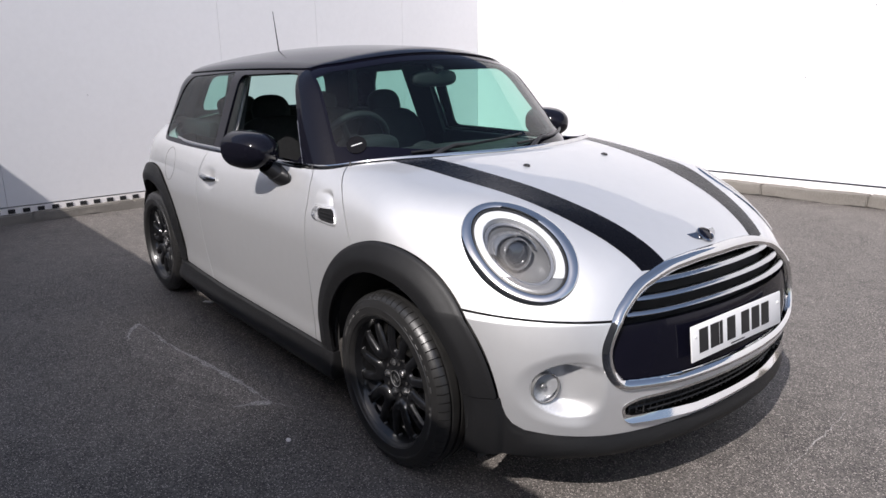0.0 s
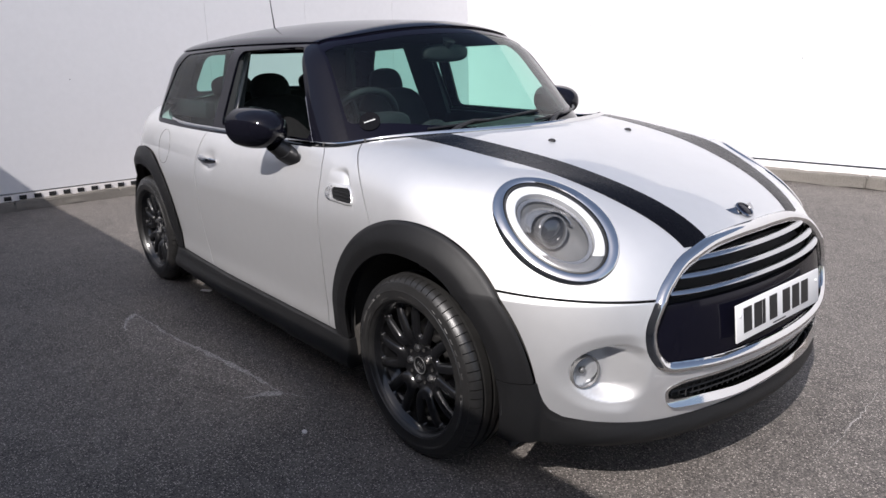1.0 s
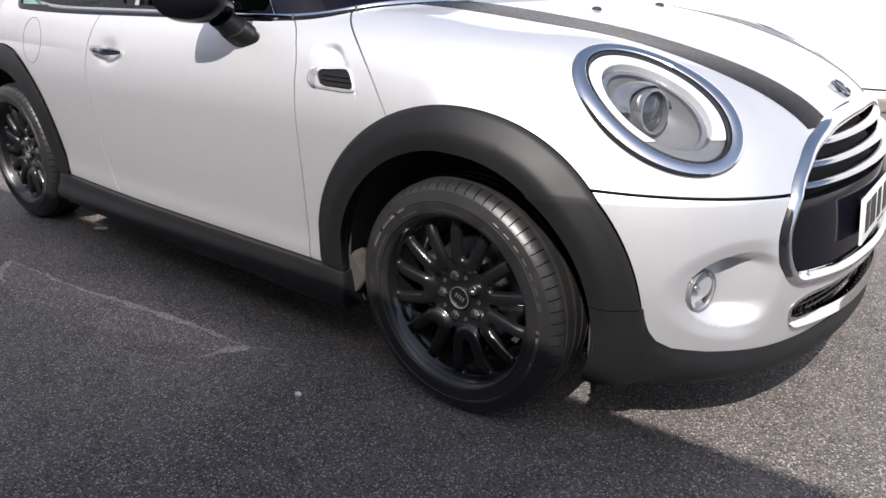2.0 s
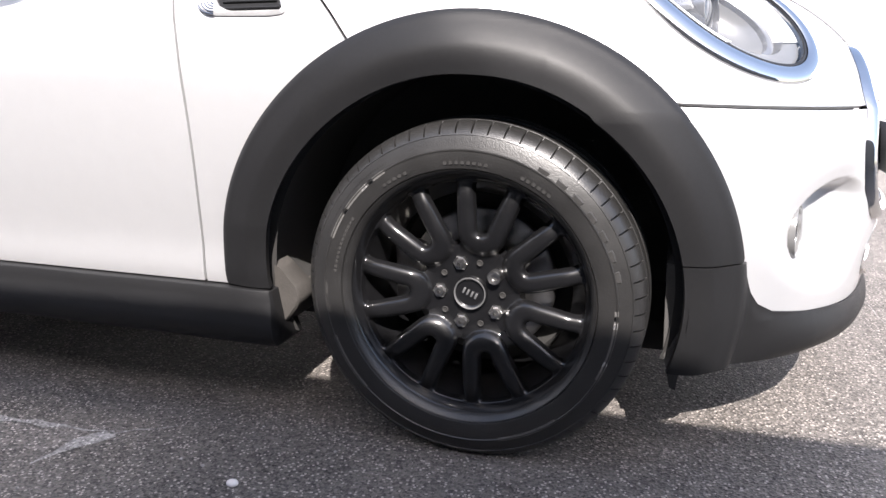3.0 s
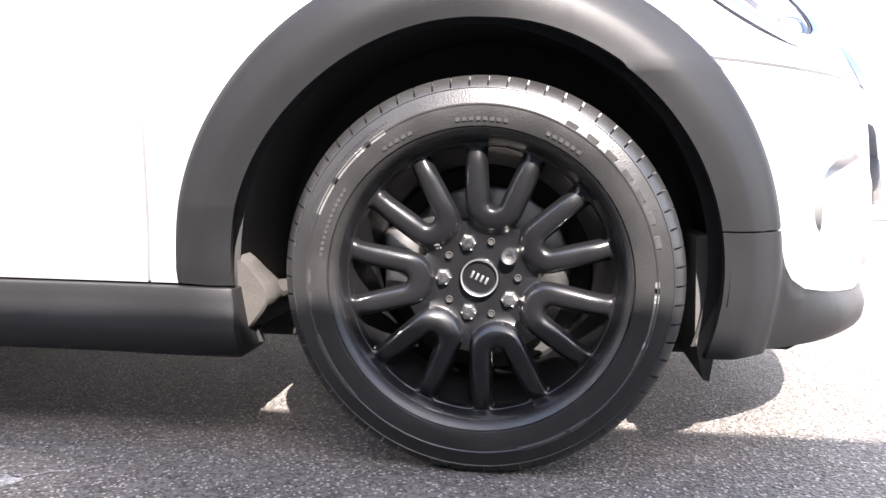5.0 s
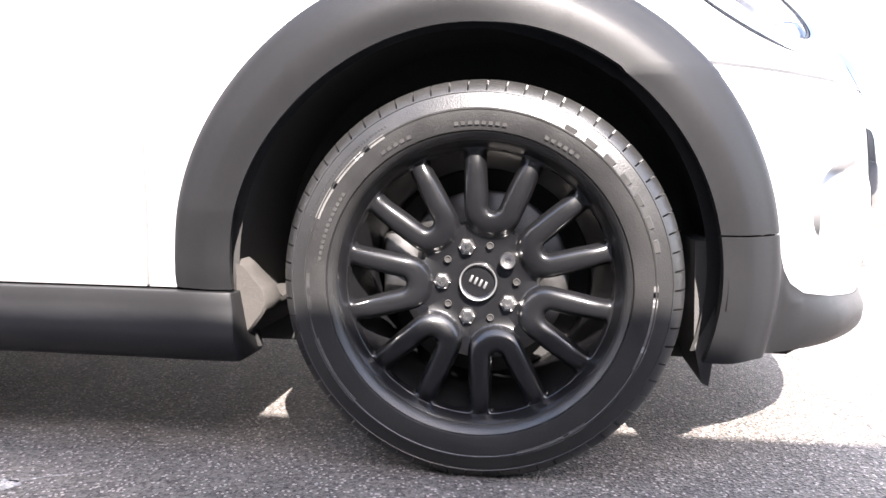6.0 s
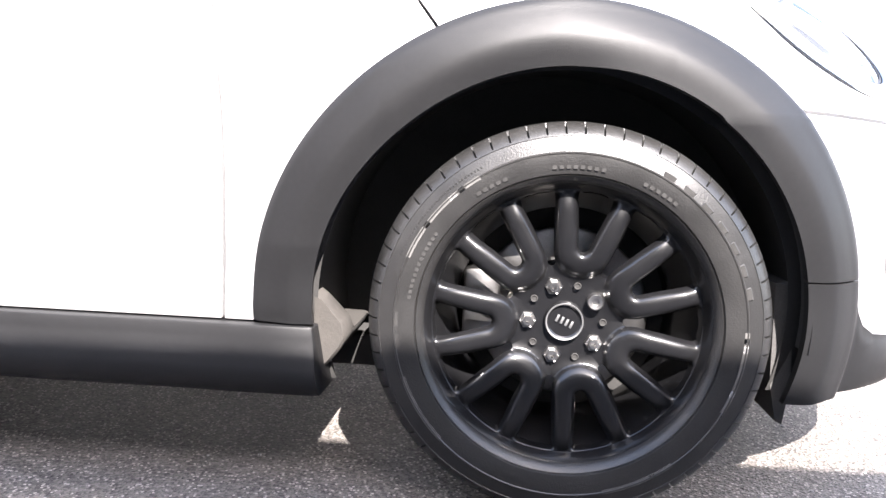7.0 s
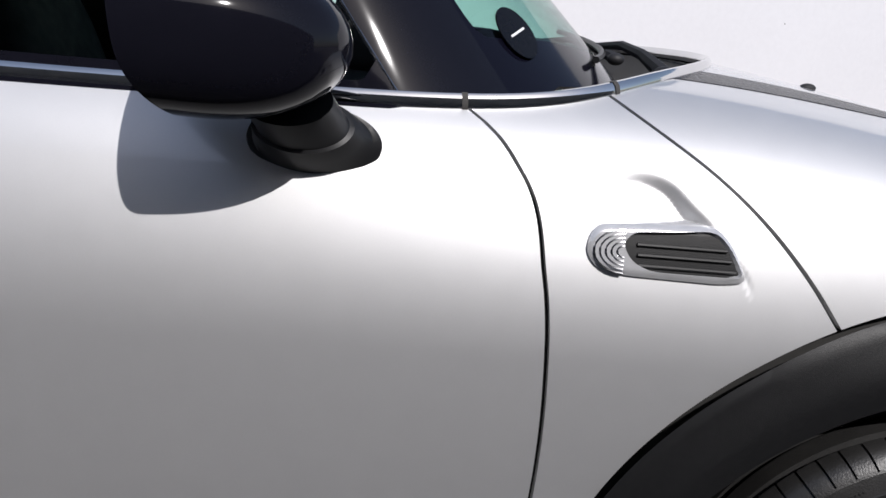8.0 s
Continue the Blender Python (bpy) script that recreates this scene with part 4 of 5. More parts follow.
def headlamp(s):
    """Chrome ring, black seal, clear glass and the silver works behind it."""
    c, u, w, n = LAMPS[s]
    q = np.array(n)

    def skin(a, b, off, steps=120):
        t = np.arange(steps) * (2 * math.pi / steps)
        o = np.array(c) + np.outer(a * np.cos(t), np.array(u)) + np.outer(b * np.sin(t), np.array(w)) - q * 0.22
        p = solve(o, np.tile(q, (steps, 1)), plain, 0.5)
        return [Vector(v) + n * off for v in p]
    plain = lambda p: body(p)
    A, B, a, b = LAMP_A, LAMP_B, 0.110, 0.180
    ring = [(A - 0.001, B - 0.001, -0.020), (A - 0.001, B - 0.001, 0.0025), (A - 0.004, B - 0.004, 0.0050), (A - 0.010, B - 0.008, 0.0064), (A - 0.020, B - 0.015, 0.0062), (a + 0.004, b + 0.004, 0.0045), (a + 0.001, b + 0.001, 0.002), (a, b, -0.012)]
    lamp = part("headlamp", stack(bmesh.new(), [skin(*r) for r in ring], False), CHROME, car, "round headlamp in a chrome surround")
    seal = [(a + 0.0015, b + 0.0015, -0.006), (a - 0.001, b - 0.001, 0.0005), (a - 0.005, b - 0.005, 0.0005), (a - 0.007, b - 0.007, -0.008)]
    part("seal", stack(bmesh.new(), [skin(*r) for r in seal], False), INK, lamp, "black rubber seal")
    a, b = a - 0.004, b - 0.004
    glass = [(a * k, b * k, -0.001 + 0.004 * (1 - k * k)) for k in (1.0, 0.95, 0.85, 0.7, 0.55, 0.4, 0.25, 0.1)]
    part("lens", stack(bmesh.new(), [skin(*r) for r in glass]), CLEAR, lamp, "clear lamp glass").visible_shadow = False
    band = [(0.985, -0.016), (0.965, -0.008), (0.93, -0.0065), (0.83, -0.009), (0.785, -0.013), (0.775, -0.019), (0.77, -0.040)]
    for name, m, keep_up, label in (("light_ring", LAMPRING, True, "white frosted daytime light ring"), ("indicator_cover", LAMPGREY, False, "grey indicator cover")):
        bm = stack(bmesh.new(), [skin(a * k, b * k, d - (0.0 if keep_up else 0.003)) for k, d in band], False)
        bmesh.ops.bisect_plane(bm, geom=bm.verts[:] + bm.edges[:] + bm.faces[:], plane_co=(0, 0, 0.7165), plane_no=(0, 0, 1), clear_inner=keep_up, clear_outer=not keep_up)
        part(name, bm, m, lamp, label)
    bm = stack(bmesh.new(), [skin(a * k, b * k, d) for k, d in ((0.79, -0.036), (0.74, -0.030), (0.68, -0.033), (0.66, -0.042))], False)
    part("shroud", bm, LAMPSILVER, lamp, "silver lamp shroud")
    bm = stack(bmesh.new(), [skin(a * k, b * k, d) for k, d in ((0.67, -0.040), (0.62, -0.050), (0.52, -0.066), (0.34, -0.080), (0.12, -0.088))])
    part("reflector", bm, LAMPGREY, lamp, "smooth grey reflector bowl")
    f = Vector((0.93, s * 0.30, 0.10)).normalized()
    up = (Vector((0, 0, 1)) - f * f.z).normalized()
    ac = up.cross(f)
    pc = c - n * 0.050 + Vector((0.004, s * 0.012, 0.004))
    pr = lambda r, d: oval(pc, ac, up, f, r * 0.92, r, d, 48)
    part("projector_ring", stack(bmesh.new(), [pr(0.050, -0.05), pr(0.050, 0.004), pr(0.0485, 0.009), pr(0.0435, 0.009), pr(0.042, -0.01)], False), LAMPSILVER, lamp, "bright projector tube")
    bm = bmesh.new()
    ellipsoid(bm, pc - f * 0.010, (0.043, 0.043, 0.018), Matrix((ac, up, f)).transposed().to_4x4())
    part("projector", bm, LENS_DARK, lamp, "dark projector lens")
    bm = bmesh.new()
    rows = []
    for r, d in ((0.071, -0.055), (0.069, -0.030), (0.063, -0.008), (0.060, -0.008), (0.058, -0.055)):
        rows.append([bm.verts.new(pc + ac * (r * 1.1 * math.cos(t)) + up * (r * 0.92 * math.sin(t)) + f * (d + 0.006 * math.cos(4 * t))) for t in (radians(4 + 172 * i / 40) for i in range(41))])
    for p, r in zip(rows, rows[1:]):
        for i in range(40):
            bm.faces.new((p[i], p[i + 1], r[i + 1], r[i]))
    part("eyelid", bm, LAMPSILVER, lamp, "bright hood over the projector")


headlamp(-1)
headlamp(1)

# grille
RIM_W = 0.030
ring, inner = grille_sheet.cut(lambda p: -RIM_W - in_grille(p))
grille = ring.moved(lambda p: 0.001 + 0.013 * np.clip(1 - ((in_grille(p) + RIM_W / 2) / (RIM_W / 2)) ** 2, 0, 1)).renormal().build("grille", CHROME, car, "hexagonal radiator grille with a chrome rim", 0.03)
upper, panel_low = inner.cut(lambda p: 0.588 - p[:, 2])
upper.moved(-0.045).build("backing", DARK, grille, "black recess", 0.0)
panel_low.moved(-0.008).build("panel", BLACK, grille, "black gloss panel behind the plate", 0.035)
for z, hw in ((0.693, 0.345), (0.655, 0.395), (0.617, 0.435)):
    bm, line = bmesh.new(), []
    for y in np.linspace(-hw, hw, 41):
        p, n = at_body(None, y, z - 0.004 * (y / hw) ** 2)
        line.append(p + Vector((-0.008 - 0.012 * (abs(y) / hw) ** 8, 0, 0)))
    tube(bm, line, 0.0095, 12, False, 1.9)
    part("slat", bm, SATINCHROME, grille)

rimv, inv = vent_sheet.cut(lambda p: -np.where(p[:, 2] < 0.315, 0.020, 0.009) - in_vent(p))
vent = rimv.moved(lambda p: 0.001 + 0.017 * np.clip((0.306 - p[:, 2]) / 0.024, 0, 1)).renormal().build("lower_grille", CHROME, car, "low air intake with a chrome edge", 0.03)
inv.moved(-0.04).build("backing", DARK, vent, "black recess", 0)
for z in (0.306, 0.325, 0.344):
    bm = bmesh.new()
    tube(bm, [at_body(None, y, z)[0] + Vector((-0.022, 0, 0)) for y in np.linspace(-0.43, 0.43, 31)], 0.0028, 6)
    part("bar", bm, INK, vent)
for k in range(35):
    y = -0.425 + 0.025 * k
    bm = bmesh.new()
    tube(bm, [at_body(None, y, z)[0] + Vector((-0.024, 0, 0)) for z in (0.294, 0.325, 0.359)], 0.0025, 6)
    part("cross_bar", bm, INK, vent)

# number plate, with plain bars for its characters
pz0, pz1 = 0.449, 0.561
px, pn = at_body(None, 0.26, 0.50)
PLATE_M = Matrix.Translation((px.x + 0.020, 0, (pz0 + pz1) / 2)) @ Matrix.Rotation(radians(-7), 4, "Y")
plate = part("number_plate", box(bmesh.new(), (-0.003, -0.26, -0.0555), (0.003, 0.26, 0.0555), 0.0025, PLATE_M), PLATE, car, "white number plate with dark bars")
for y in (-0.222, -0.162, -0.112, -0.070, 0.012, 0.074, 0.134):
    w = 0.017 if abs(y + 0.112) < 0.01 else 0.047
    bm = bmesh.new()
    box(bm, (0.0028, y, -0.034), (0.0045, y + w, 0.040), 0.001, PLATE_M)
    part("bar", bm, INK, plate, smooth=False)
part("bar", box(bmesh.new(), (0.0028, -0.05, -0.049), (0.0042, 0.03, -0.045), 0.0005, PLATE_M), INK, plate, smooth=False)
for y in (-0.24, 0.24):
    bm = bmesh.new()
    ellipsoid(bm, PLATE_M @ Vector((0.003, y, 0.02)), (0.003, 0.006, 0.006), None, 12, 8)
    part("screw_cap", bm, PLATE, plate)
part("plate_holder", box(bmesh.new(), (-0.035, -0.17, -0.04), (-0.0035, 0.17, 0.04), 0.004, PLATE_M), CABIN, car, "black plate holder")

# fog lamps
for s in (-1, 1):
    n = Vector((0.965, s * 0.25, 0.04)).normalized()
    up = (Vector((0, 0, 1)) - n * n.z).normalized()
    ac = up.cross(n)
    c = at_body(None, s * 0.632, 0.403)[0] + n * 0.026
    ro = lambda r, dp: oval(c, ac, up, n, r, r, dp, 44)
    fog = part("fog_lamp", stack(bmesh.new(), [ro(0.047, -0.05), ro(0.0475, 0.000), ro(0.046, 0.0035), ro(0.0435, 0.003), ro(0.043, -0.01)], False), LAMPGREY, car, "round fog lamp in the bumper")
    part("reflector", stack(bmesh.new(), [ro(0.0432, -0.004), ro(0.038, -0.025), ro(0.012, -0.034)]), DARKCHROME, fog)
    bm = bmesh.new()
    ellipsoid(bm, c - n * 0.018, (0.010, 0.010, 0.010))
    part("bulb", bm, LAMPGREY, fog)
    bm = stack(bmesh.new(), [ro(0.0437, 0.001), ro(0.036, 0.006), ro(0.018, 0.0085), ro(0.002, 0.0095)])
    part("lens", bm, CLEAR, fog).visible_shadow = False

# emblem on the bonnet: a plain disc with two blunt wings
p, n = at_body(0.612, 0.0)
u = Vector((0, 1, 0))
w = u.cross(n).normalized() * -1
if w.z < 0:
    w = -w
bm = stack(bmesh.new(), [oval(p, u, w, n, 0.033, 0.030, -0.002, 32), oval(p, u, w, n, 0.033, 0.030, 0.007, 32), oval(p, u, w, n, 0.028, 0.026, 0.009, 32), oval(p, u, w, n, 0.026, 0.024, 0.0060, 32)], False)
emblem = part("emblem", bm, DARKCHROME, car, "plain silver winged emblem")
part("centre", stack(bmesh.new(), [oval(p, u, w, n, 0.0262, 0.0242, 0.0050, 32), oval(p, u, w, n, 0.020, 0.018, 0.0068, 32)]), BLACK, emblem, "black centre")
for s in (-1, 1):
    pts = [(0.026, 0.017), (0.074, 0.022), (0.064, 0.005), (0.051, -0.006), (0.028, -0.015)]
    lp = lambda dp: [p + u * (s * a) + w * b + n * (dp - 1.2 * a * a) for a, b in pts]
    bm = stack(bmesh.new(), [lp(-0.002), lp(0.005)])
    bmesh.ops.recalc_face_normals(bm, faces=bm.faces[:])
    part("wing", bm, DARKCHROME, emblem, smooth=False)

# washer jets
for s in (-1, 1):
    p, n = at_body(0.020, s * 0.215)
    bm = bmesh.new()
    ellipsoid(bm, p + Vector((-0.004, 0, 0.001)), (0.015, 0.011, 0.008), None, 16, 10)
    part("washer_jet", bm, CABIN, car, "small black washer jet")

# indicators in the wings
SCUT = roundloop([(-0.505, 0.790), (-0.497, 0.818), (-0.36, 0.826), (-0.340, 0.808), (-0.318, 0.768), (-0.35, 0.764), (-0.46, 0.766), (-0.492, 0.772)], 0.014)
SCUT_IN = roundloop([(-0.464, 0.800), (-0.452, 0.812), (-0.355, 0.817), (-0.338, 0.798), (-0.325, 0.772), (-0.43, 0.772), (-0.454, 0.782)], 0.010)
for s in (-1, 1):
    base = wings.keep(lambda p: -s * p[:, 1])
    shape = base.keep(lambda p: inside(SCUT, p[:, 0], p[:, 2]))
    outer, hole = shape.cut(lambda p: -inside(SCUT_IN, p[:, 0], p[:, 2]))
    ind = outer.moved(lambda p: 0.003 + 0.004 * np.clip(-inside(SCUT, p[:, 0], p[:, 2]) / 0.006, 0, 1)).renormal().build("side_indicator", INDICATOR, car, "clear indicator with a black slatted inset", 0.008)
    hole.moved(0.002).build("inset", TRIM, ind, "black slatted inset", 0)
    for z in (0.779, 0.790, 0.801):
        pts = []
        for x in np.linspace(-0.447 + (0.801 - z) * 0.1, -0.345 + (0.801 - z) * 0.5, 10):
            o = solve(np.array([[x, 0, z]]), np.array([[0, s * 1.0, 0]]), body, 2.0)[0]
            pts.append(Vector(o) + Vector((0, s * 0.004, 0)))
        part("slat", tube(bmesh.new(), pts, 0.0022, 6), TRIM, ind)
    for k in range(5):
        lp = []
        for i in range(14):
            t = math.pi * (0.5 + i / 13)
            x, z = -0.462 + (0.008 + 0.0065 * k) * math.cos(t), 0.793 + (0.006 + 0.0042 * k) * math.sin(t)
            o = solve(np.array([[x, 0, z]]), np.array([[0, s * 1.0, 0]]), body, 2.0)[0]
            lp.append(Vector(o) + Vector((0, s * 0.007, 0)))
        part("rib", tube(bmesh.new(), lp, 0.0014, 6), DARKCHROME, ind)

# door handles
for s in (-1, 1):
    pts, rad = [], []
    for t in np.linspace(0, 1, 15):
        x = -1.648 + 0.215 * t
        o = solve(np.array([[-1.36 if t > 0.5 else -1.72, 0, 0.795]]), np.array([[0, s * 1.0, 0]]), body, 2.0)[0]
        pts.append(Vector((x, o[1] + s * (0.004 + 0.022 * math.sin(math.pi * t) ** 0.5), 0.797)))
        rad.append(0.007 + 0.009 * math.sin(math.pi * t) ** 0.6)
    h = part("door_handle", tube(bmesh.new(), pts, rad, 12, False, 0.55), CHROME, door_obs[s], "chrome bar door handle")

# outside mirrors
for s in (-1, 1):
    c = Vector((-0.880, s * 0.853, 0.985))
    turn = Matrix.Rotation(-s * radians(9), 4, "Z")
    loops = []
    for k in (-0.06, -0.03, 0.0, 0.012, 0.04, 0.10, 0.18, 0.27, 0.36, 0.45, 0.54, 0.63, 0.72, 0.80, 0.87, 0.93, 0.97, 0.995):
        f = 0.93 if k < -0.04 else 0.96 if k < -0.01 else (0.985 + 0.015 * math.sin(min(1, k / 0.25) * math.pi / 2)) * math.sqrt(1 - max(0, (k - 0.12) / 0.88) ** 2.8)
        x = -0.094 + (abs(k) * 0.4 if k < 0 else 0.206 * k)
        lp = []
        for q in range(56):
            a = 2 * math.pi * q / 56
            cy, cz = math.cos(a), math.sin(a)
            cy, cz = math.copysign(abs(cy) ** 0.84, cy), math.copysign(abs(cz) ** 0.84, cz)
            rear = (1 - max(0, k)) ** 1.6
            drop = (0.5 - 0.5 * math.sin(a) + 0.06 * math.cos(a) * s) ** 4
            lp.append(Vector((x + 0.046 * drop * rear, 0.098 * f * cy, (0.080 if cz > 0 else 0.074) * f * cz)))
        loops.append(lp)
    bm = stack(bmesh.new(), loops)
    bmesh.ops.recalc_face_normals(bm, faces=bm.faces[:])
    bm.transform(Matrix.Translation(c) @ turn)
    mir = part("door_mirror", bm, PILLAR, car, "black gloss door mirror")
    bm = stack(bmesh.new(), [[Matrix.Translation(c) @ turn @ Vector((-0.060 + 0.050 * (0.5 - 0.5 * math.sin(a)) ** 4, 0.088 * math.cos(a), 0.064 * math.sin(a))) for a in (2 * math.pi * i / 40 for i in range(40))]])
    part("glass", bm, CHROME, mir, "mirror glass")
    o = solve(np.array([[-0.812, 0, 0.877]]), np.array([[0, s * 1.0, 0]]), body, 2.0)[0]
    foot = Vector(o)
    top = c + Vector((0.045, -s * 0.030, -0.055))
    loops = []
    for t, rx, rz in ((0.0, 0.073, 0.039), (0.05, 0.075, 0.040), (0.09, 0.073, 0.039), (0.12, 0.066, 0.038), (0.30, 0.060, 0.037), (0.46, 0.055, 0.036), (0.48, 0.050, 0.033), (0.52, 0.049, 0.033), (1.0, 0.047, 0.033)):
        m = foot.lerp(top, t) + Vector((0, s * 0.004, 0))
        out = Vector((0, s, 0)).lerp((top - foot).normalized(), min(1, t * 2.0)).normalized()
        ax = Vector((1, 0, 0))
        up = ax.cross(out).normalized()
        loops.append(oval(m, ax, up, out, rx, rz, 0, 56))
    bm = stack(bmesh.new(), loops)
    bmesh.ops.recalc_face_normals(bm, faces=bm.faces[:])
    part("foot", bm, INK, mir, "black plastic mirror foot")

# strip between the front window and its fixed corner
for s in (-1, 1):
    pts = []
    for t in np.linspace(0, 1, 8):
        x, z = -0.728 - 0.122 * t, 0.935 + 0.16 * t
        o = solve(np.array([[x, 0, z]]), np.array([[0, s * 1.0, 0]]), cabin, 2.0)[0]
        pts.append(Vector(o) + Vector((0, -s * 0.003, 0)))
    part("quarter_strip", tube(bmesh.new(), pts, 0.003, 8), DARKCHROME, car, "thin bright strip in the front window corner")

# scuttle below the windscreen, wipers, aerial
bm, rows = bmesh.new(), []
for y in np.linspace(-0.655, 0.655, 41):
    xa = belt_front(min(abs(y), 0.62)) - 0.012 - (0.10 if abs(y) > 0.62 else 0)
    za = top_at(belt_front(min(abs(y), 0.62)), float(np.clip(y, -0.62, 0.62))) - 0.012
    sc = solve(np.array([[-1.2, y, 0.94]]), np.array([[1.0, 0, 0]]), cabin, 2.0)[0]
    rows.append([bm.verts.new(Vector((xa + (sc[0] - 0.03 - xa) * t, y, za + (0.925 - za) * t - 0.02 * math.sin(math.pi * t)))) for t in (0, 0.08, 0.3, 0.6, 1.0)])
for a, b in zip(rows, rows[1:]):
    for i in range(4):
        bm.faces.new((a[i], a[i + 1], b[i + 1], b[i]))
bmesh.ops.recalc_face_normals(bm, faces=bm.faces[:])
part("scuttle_panel", bm, DARK, car, "black plastic scuttle below the windscreen")


def on_screen(y, z, lift):
    o = np.array([[-1.3, y, z]])
    p = solve(o, np.array([[1.0, 0, 0]]), cabin, 2.0)
    return Vector(p[0]) + Vector(slope(p, cabin)[0]) * lift


for pivot, tip in (((-0.315, -0.40), (0.16, 1.005)), ((-0.27, 0.10), (0.60, 0.985))):
    px_, py_ = pivot
    root = Vector((px_, py_, 0.965))
    blade = [on_screen(py_ + (tip[0] - py_) * t, 0.972 + (tip[1] - 0.972) * t, 0.010) for t in np.linspace(0.0, 1, 14)]
    wip = part("wiper", tube(bmesh.new(), [root] + [root.lerp(blade[6], t) + Vector((0, 0, 0.02 * math.sin(math.pi * t))) for t in (0.3, 0.6, 1.0)], [0.014, 0.010, 0.008, 0.006], 8), CABIN, car, "black wiper arm")
    part("blade", tube(bmesh.new(), blade, 0.006, 6), INK, wip)
    bm = bmesh.new()
    ellipsoid(bm, root, (0.020, 0.020, 0.014), None, 16, 10)
    part("pivot_cap", bm, CABIN, wip)
p, n = at_body(-2.33, 0.0, None, cabin)
part("aerial", tube(bmesh.new(), [p, p + Vector((-0.015, 0, 0.08)), p + Vector((-0.050, 0, 0.255))], [0.0045, 0.0035, 0.002], 8), INK, car, "thin black roof aerial")
bm = bmesh.new()
ellipsoid(bm, p, (0.030, 0.018, 0.016), None, 16, 10)
part("aerial_base", bm, BLACK, car)

# round sticker low in the windscreen
c = on_screen(-0.560, 1.010, 0.0012)
n = Vector(slope(np.array([c]), cabin)[0])
ac = Vector((0, 0, 1)).cross(n).normalized()
up = n.cross(ac)
stk = part("sticker", stack(bmesh.new(), [oval(c, ac, up, n, 0.040, 0.040, -0.001, 40), oval(c, ac, up, n, 0.040, 0.040, 0.001, 40)]), STRIPE, car, "round black windscreen sticker with a white bar")
bm = bmesh.new()
box(bm, (-0.022, -0.0017, 0.0012), (0.022, 0.0017, 0.002), 0, Matrix.Translation(c) @ Matrix((ac, up, n)).transposed().to_4x4() @ Matrix.Rotation(radians(20), 4, "Z"))
part("bar", bm, PLATE, stk, smooth=False)

# dusty liner end behind the front wheels and deflectors ahead of them
for s in (-1, 1):
    bm = bmesh.new()
    lo = [(-0.398, 0.184), (-0.398, 0.318), (-0.382, 0.306), (-0.347, 0.270), (-0.342, 0.245), (-0.352, 0.226), (-0.384, 0.186)]
    # the two inner rows are added to trim the sun patch on the ground
    rows = [[Vector((x, s * yy, min(z, top))) for x, z in lo] for yy, top in ((0.792, 1), (0.735, 1), (0.725, 0.25), (0.60, 0.25))]
    stack(bm, rows)
    bm.faces.new([v for v in bm.verts[:7]][::-1])
    bmesh.ops.bevel(bm, geom=bm.edges[:], offset=0.004, segments=1, affect="EDGES")
    bmesh.ops.recalc_face_normals(bm, faces=bm.faces[:])
    part("liner_end", bm, DUSTY, car, "dusty grey end of the arch liner")
    bm = bmesh.new()
    lo = [(0.325, 0.36), (0.352, 0.36), (0.362, 0.20), (0.354, 0.134), (0.344, 0.138), (0.330, 0.20)]
    stack(bm, [[Vector((x, s * yy, z)) for x, z in lo] for yy in (0.748, 0.55)])
    bm.faces.new([v for v in bm.verts[:6]][::-1])
    bmesh.ops.recalc_face_normals(bm, faces=bm.faces[:])
    part("deflector", bm, LINER, car, "black rubber air deflector")

# rear lamps
for s in (-1, 1):
    p = solve(np.array([[-2.2, s * 0.50, 0.74]]), np.array([[-0.97, s * 0.10, 0.0]]), body, 2.0)
    n = Vector(slope(p, body, 0.04)[0]).normalized()
    c = Vector(p[0])
    up = (Vector((0, 0, 1)) - n * n.z).normalized()
    ac = up.cross(n)
    ro = lambda a, b, dp: oval(c, ac, up, n, a, b, dp, 40)
    lamp = part("rear_lamp", stack(bmesh.new(), [ro(0.100, 0.128, -0.03), ro(0.100, 0.128, 0.006), ro(0.094, 0.122, 0.014), ro(0.082, 0.110, 0.010), ro(0.080, 0.108, 0.0)], False), CHROME, car, "upright red rear lamp in a chrome ring")
    part("lens", stack(bmesh.new(), [ro(0.082, 0.110, 0.004), ro(0.060, 0.088, 0.016), ro(0.02, 0.03, 0.021)]), RED_LENS, lamp, "red lamp glass")


# round fuel flap
bm, lp = bmesh.new(), []
for i in range(64):
    t = 2 * math.pi * i / 64
    o = solve(np.array([[-2.165 + 0.086 * math.cos(t), 0, 0.795 + 0.086 * math.sin(t)]]), np.array([[0, -1.0, 0]]), body, 2.0)[0]
    lp.append(Vector(o))
part("fuel_flap", tube(bm, lp, 0.0011, 6, True), LINER, quarter_obs[-1], "round fuel flap seam")

# dark panel added under the nose to deepen the shade there
bm = bmesh.new()
rim = [at_body(None, y, 0.25)[0] + Vector((-0.065, 0, 0)) for y in np.linspace(-0.60, 0.60, 41)]
lp = lambda z, k: [Vector((p.x - k, p.y, z)) for p in rim] + [Vector((0.36, 0.60, z)), Vector((0.36, -0.60, z))]
stack(bm, [lp(0.215, 0.0), lp(0.165, 0.0), lp(0.155, 0.015)])
part("nose_shade_panel", bm, DARK, car, "added dark panel that deepens the shade under the nose")


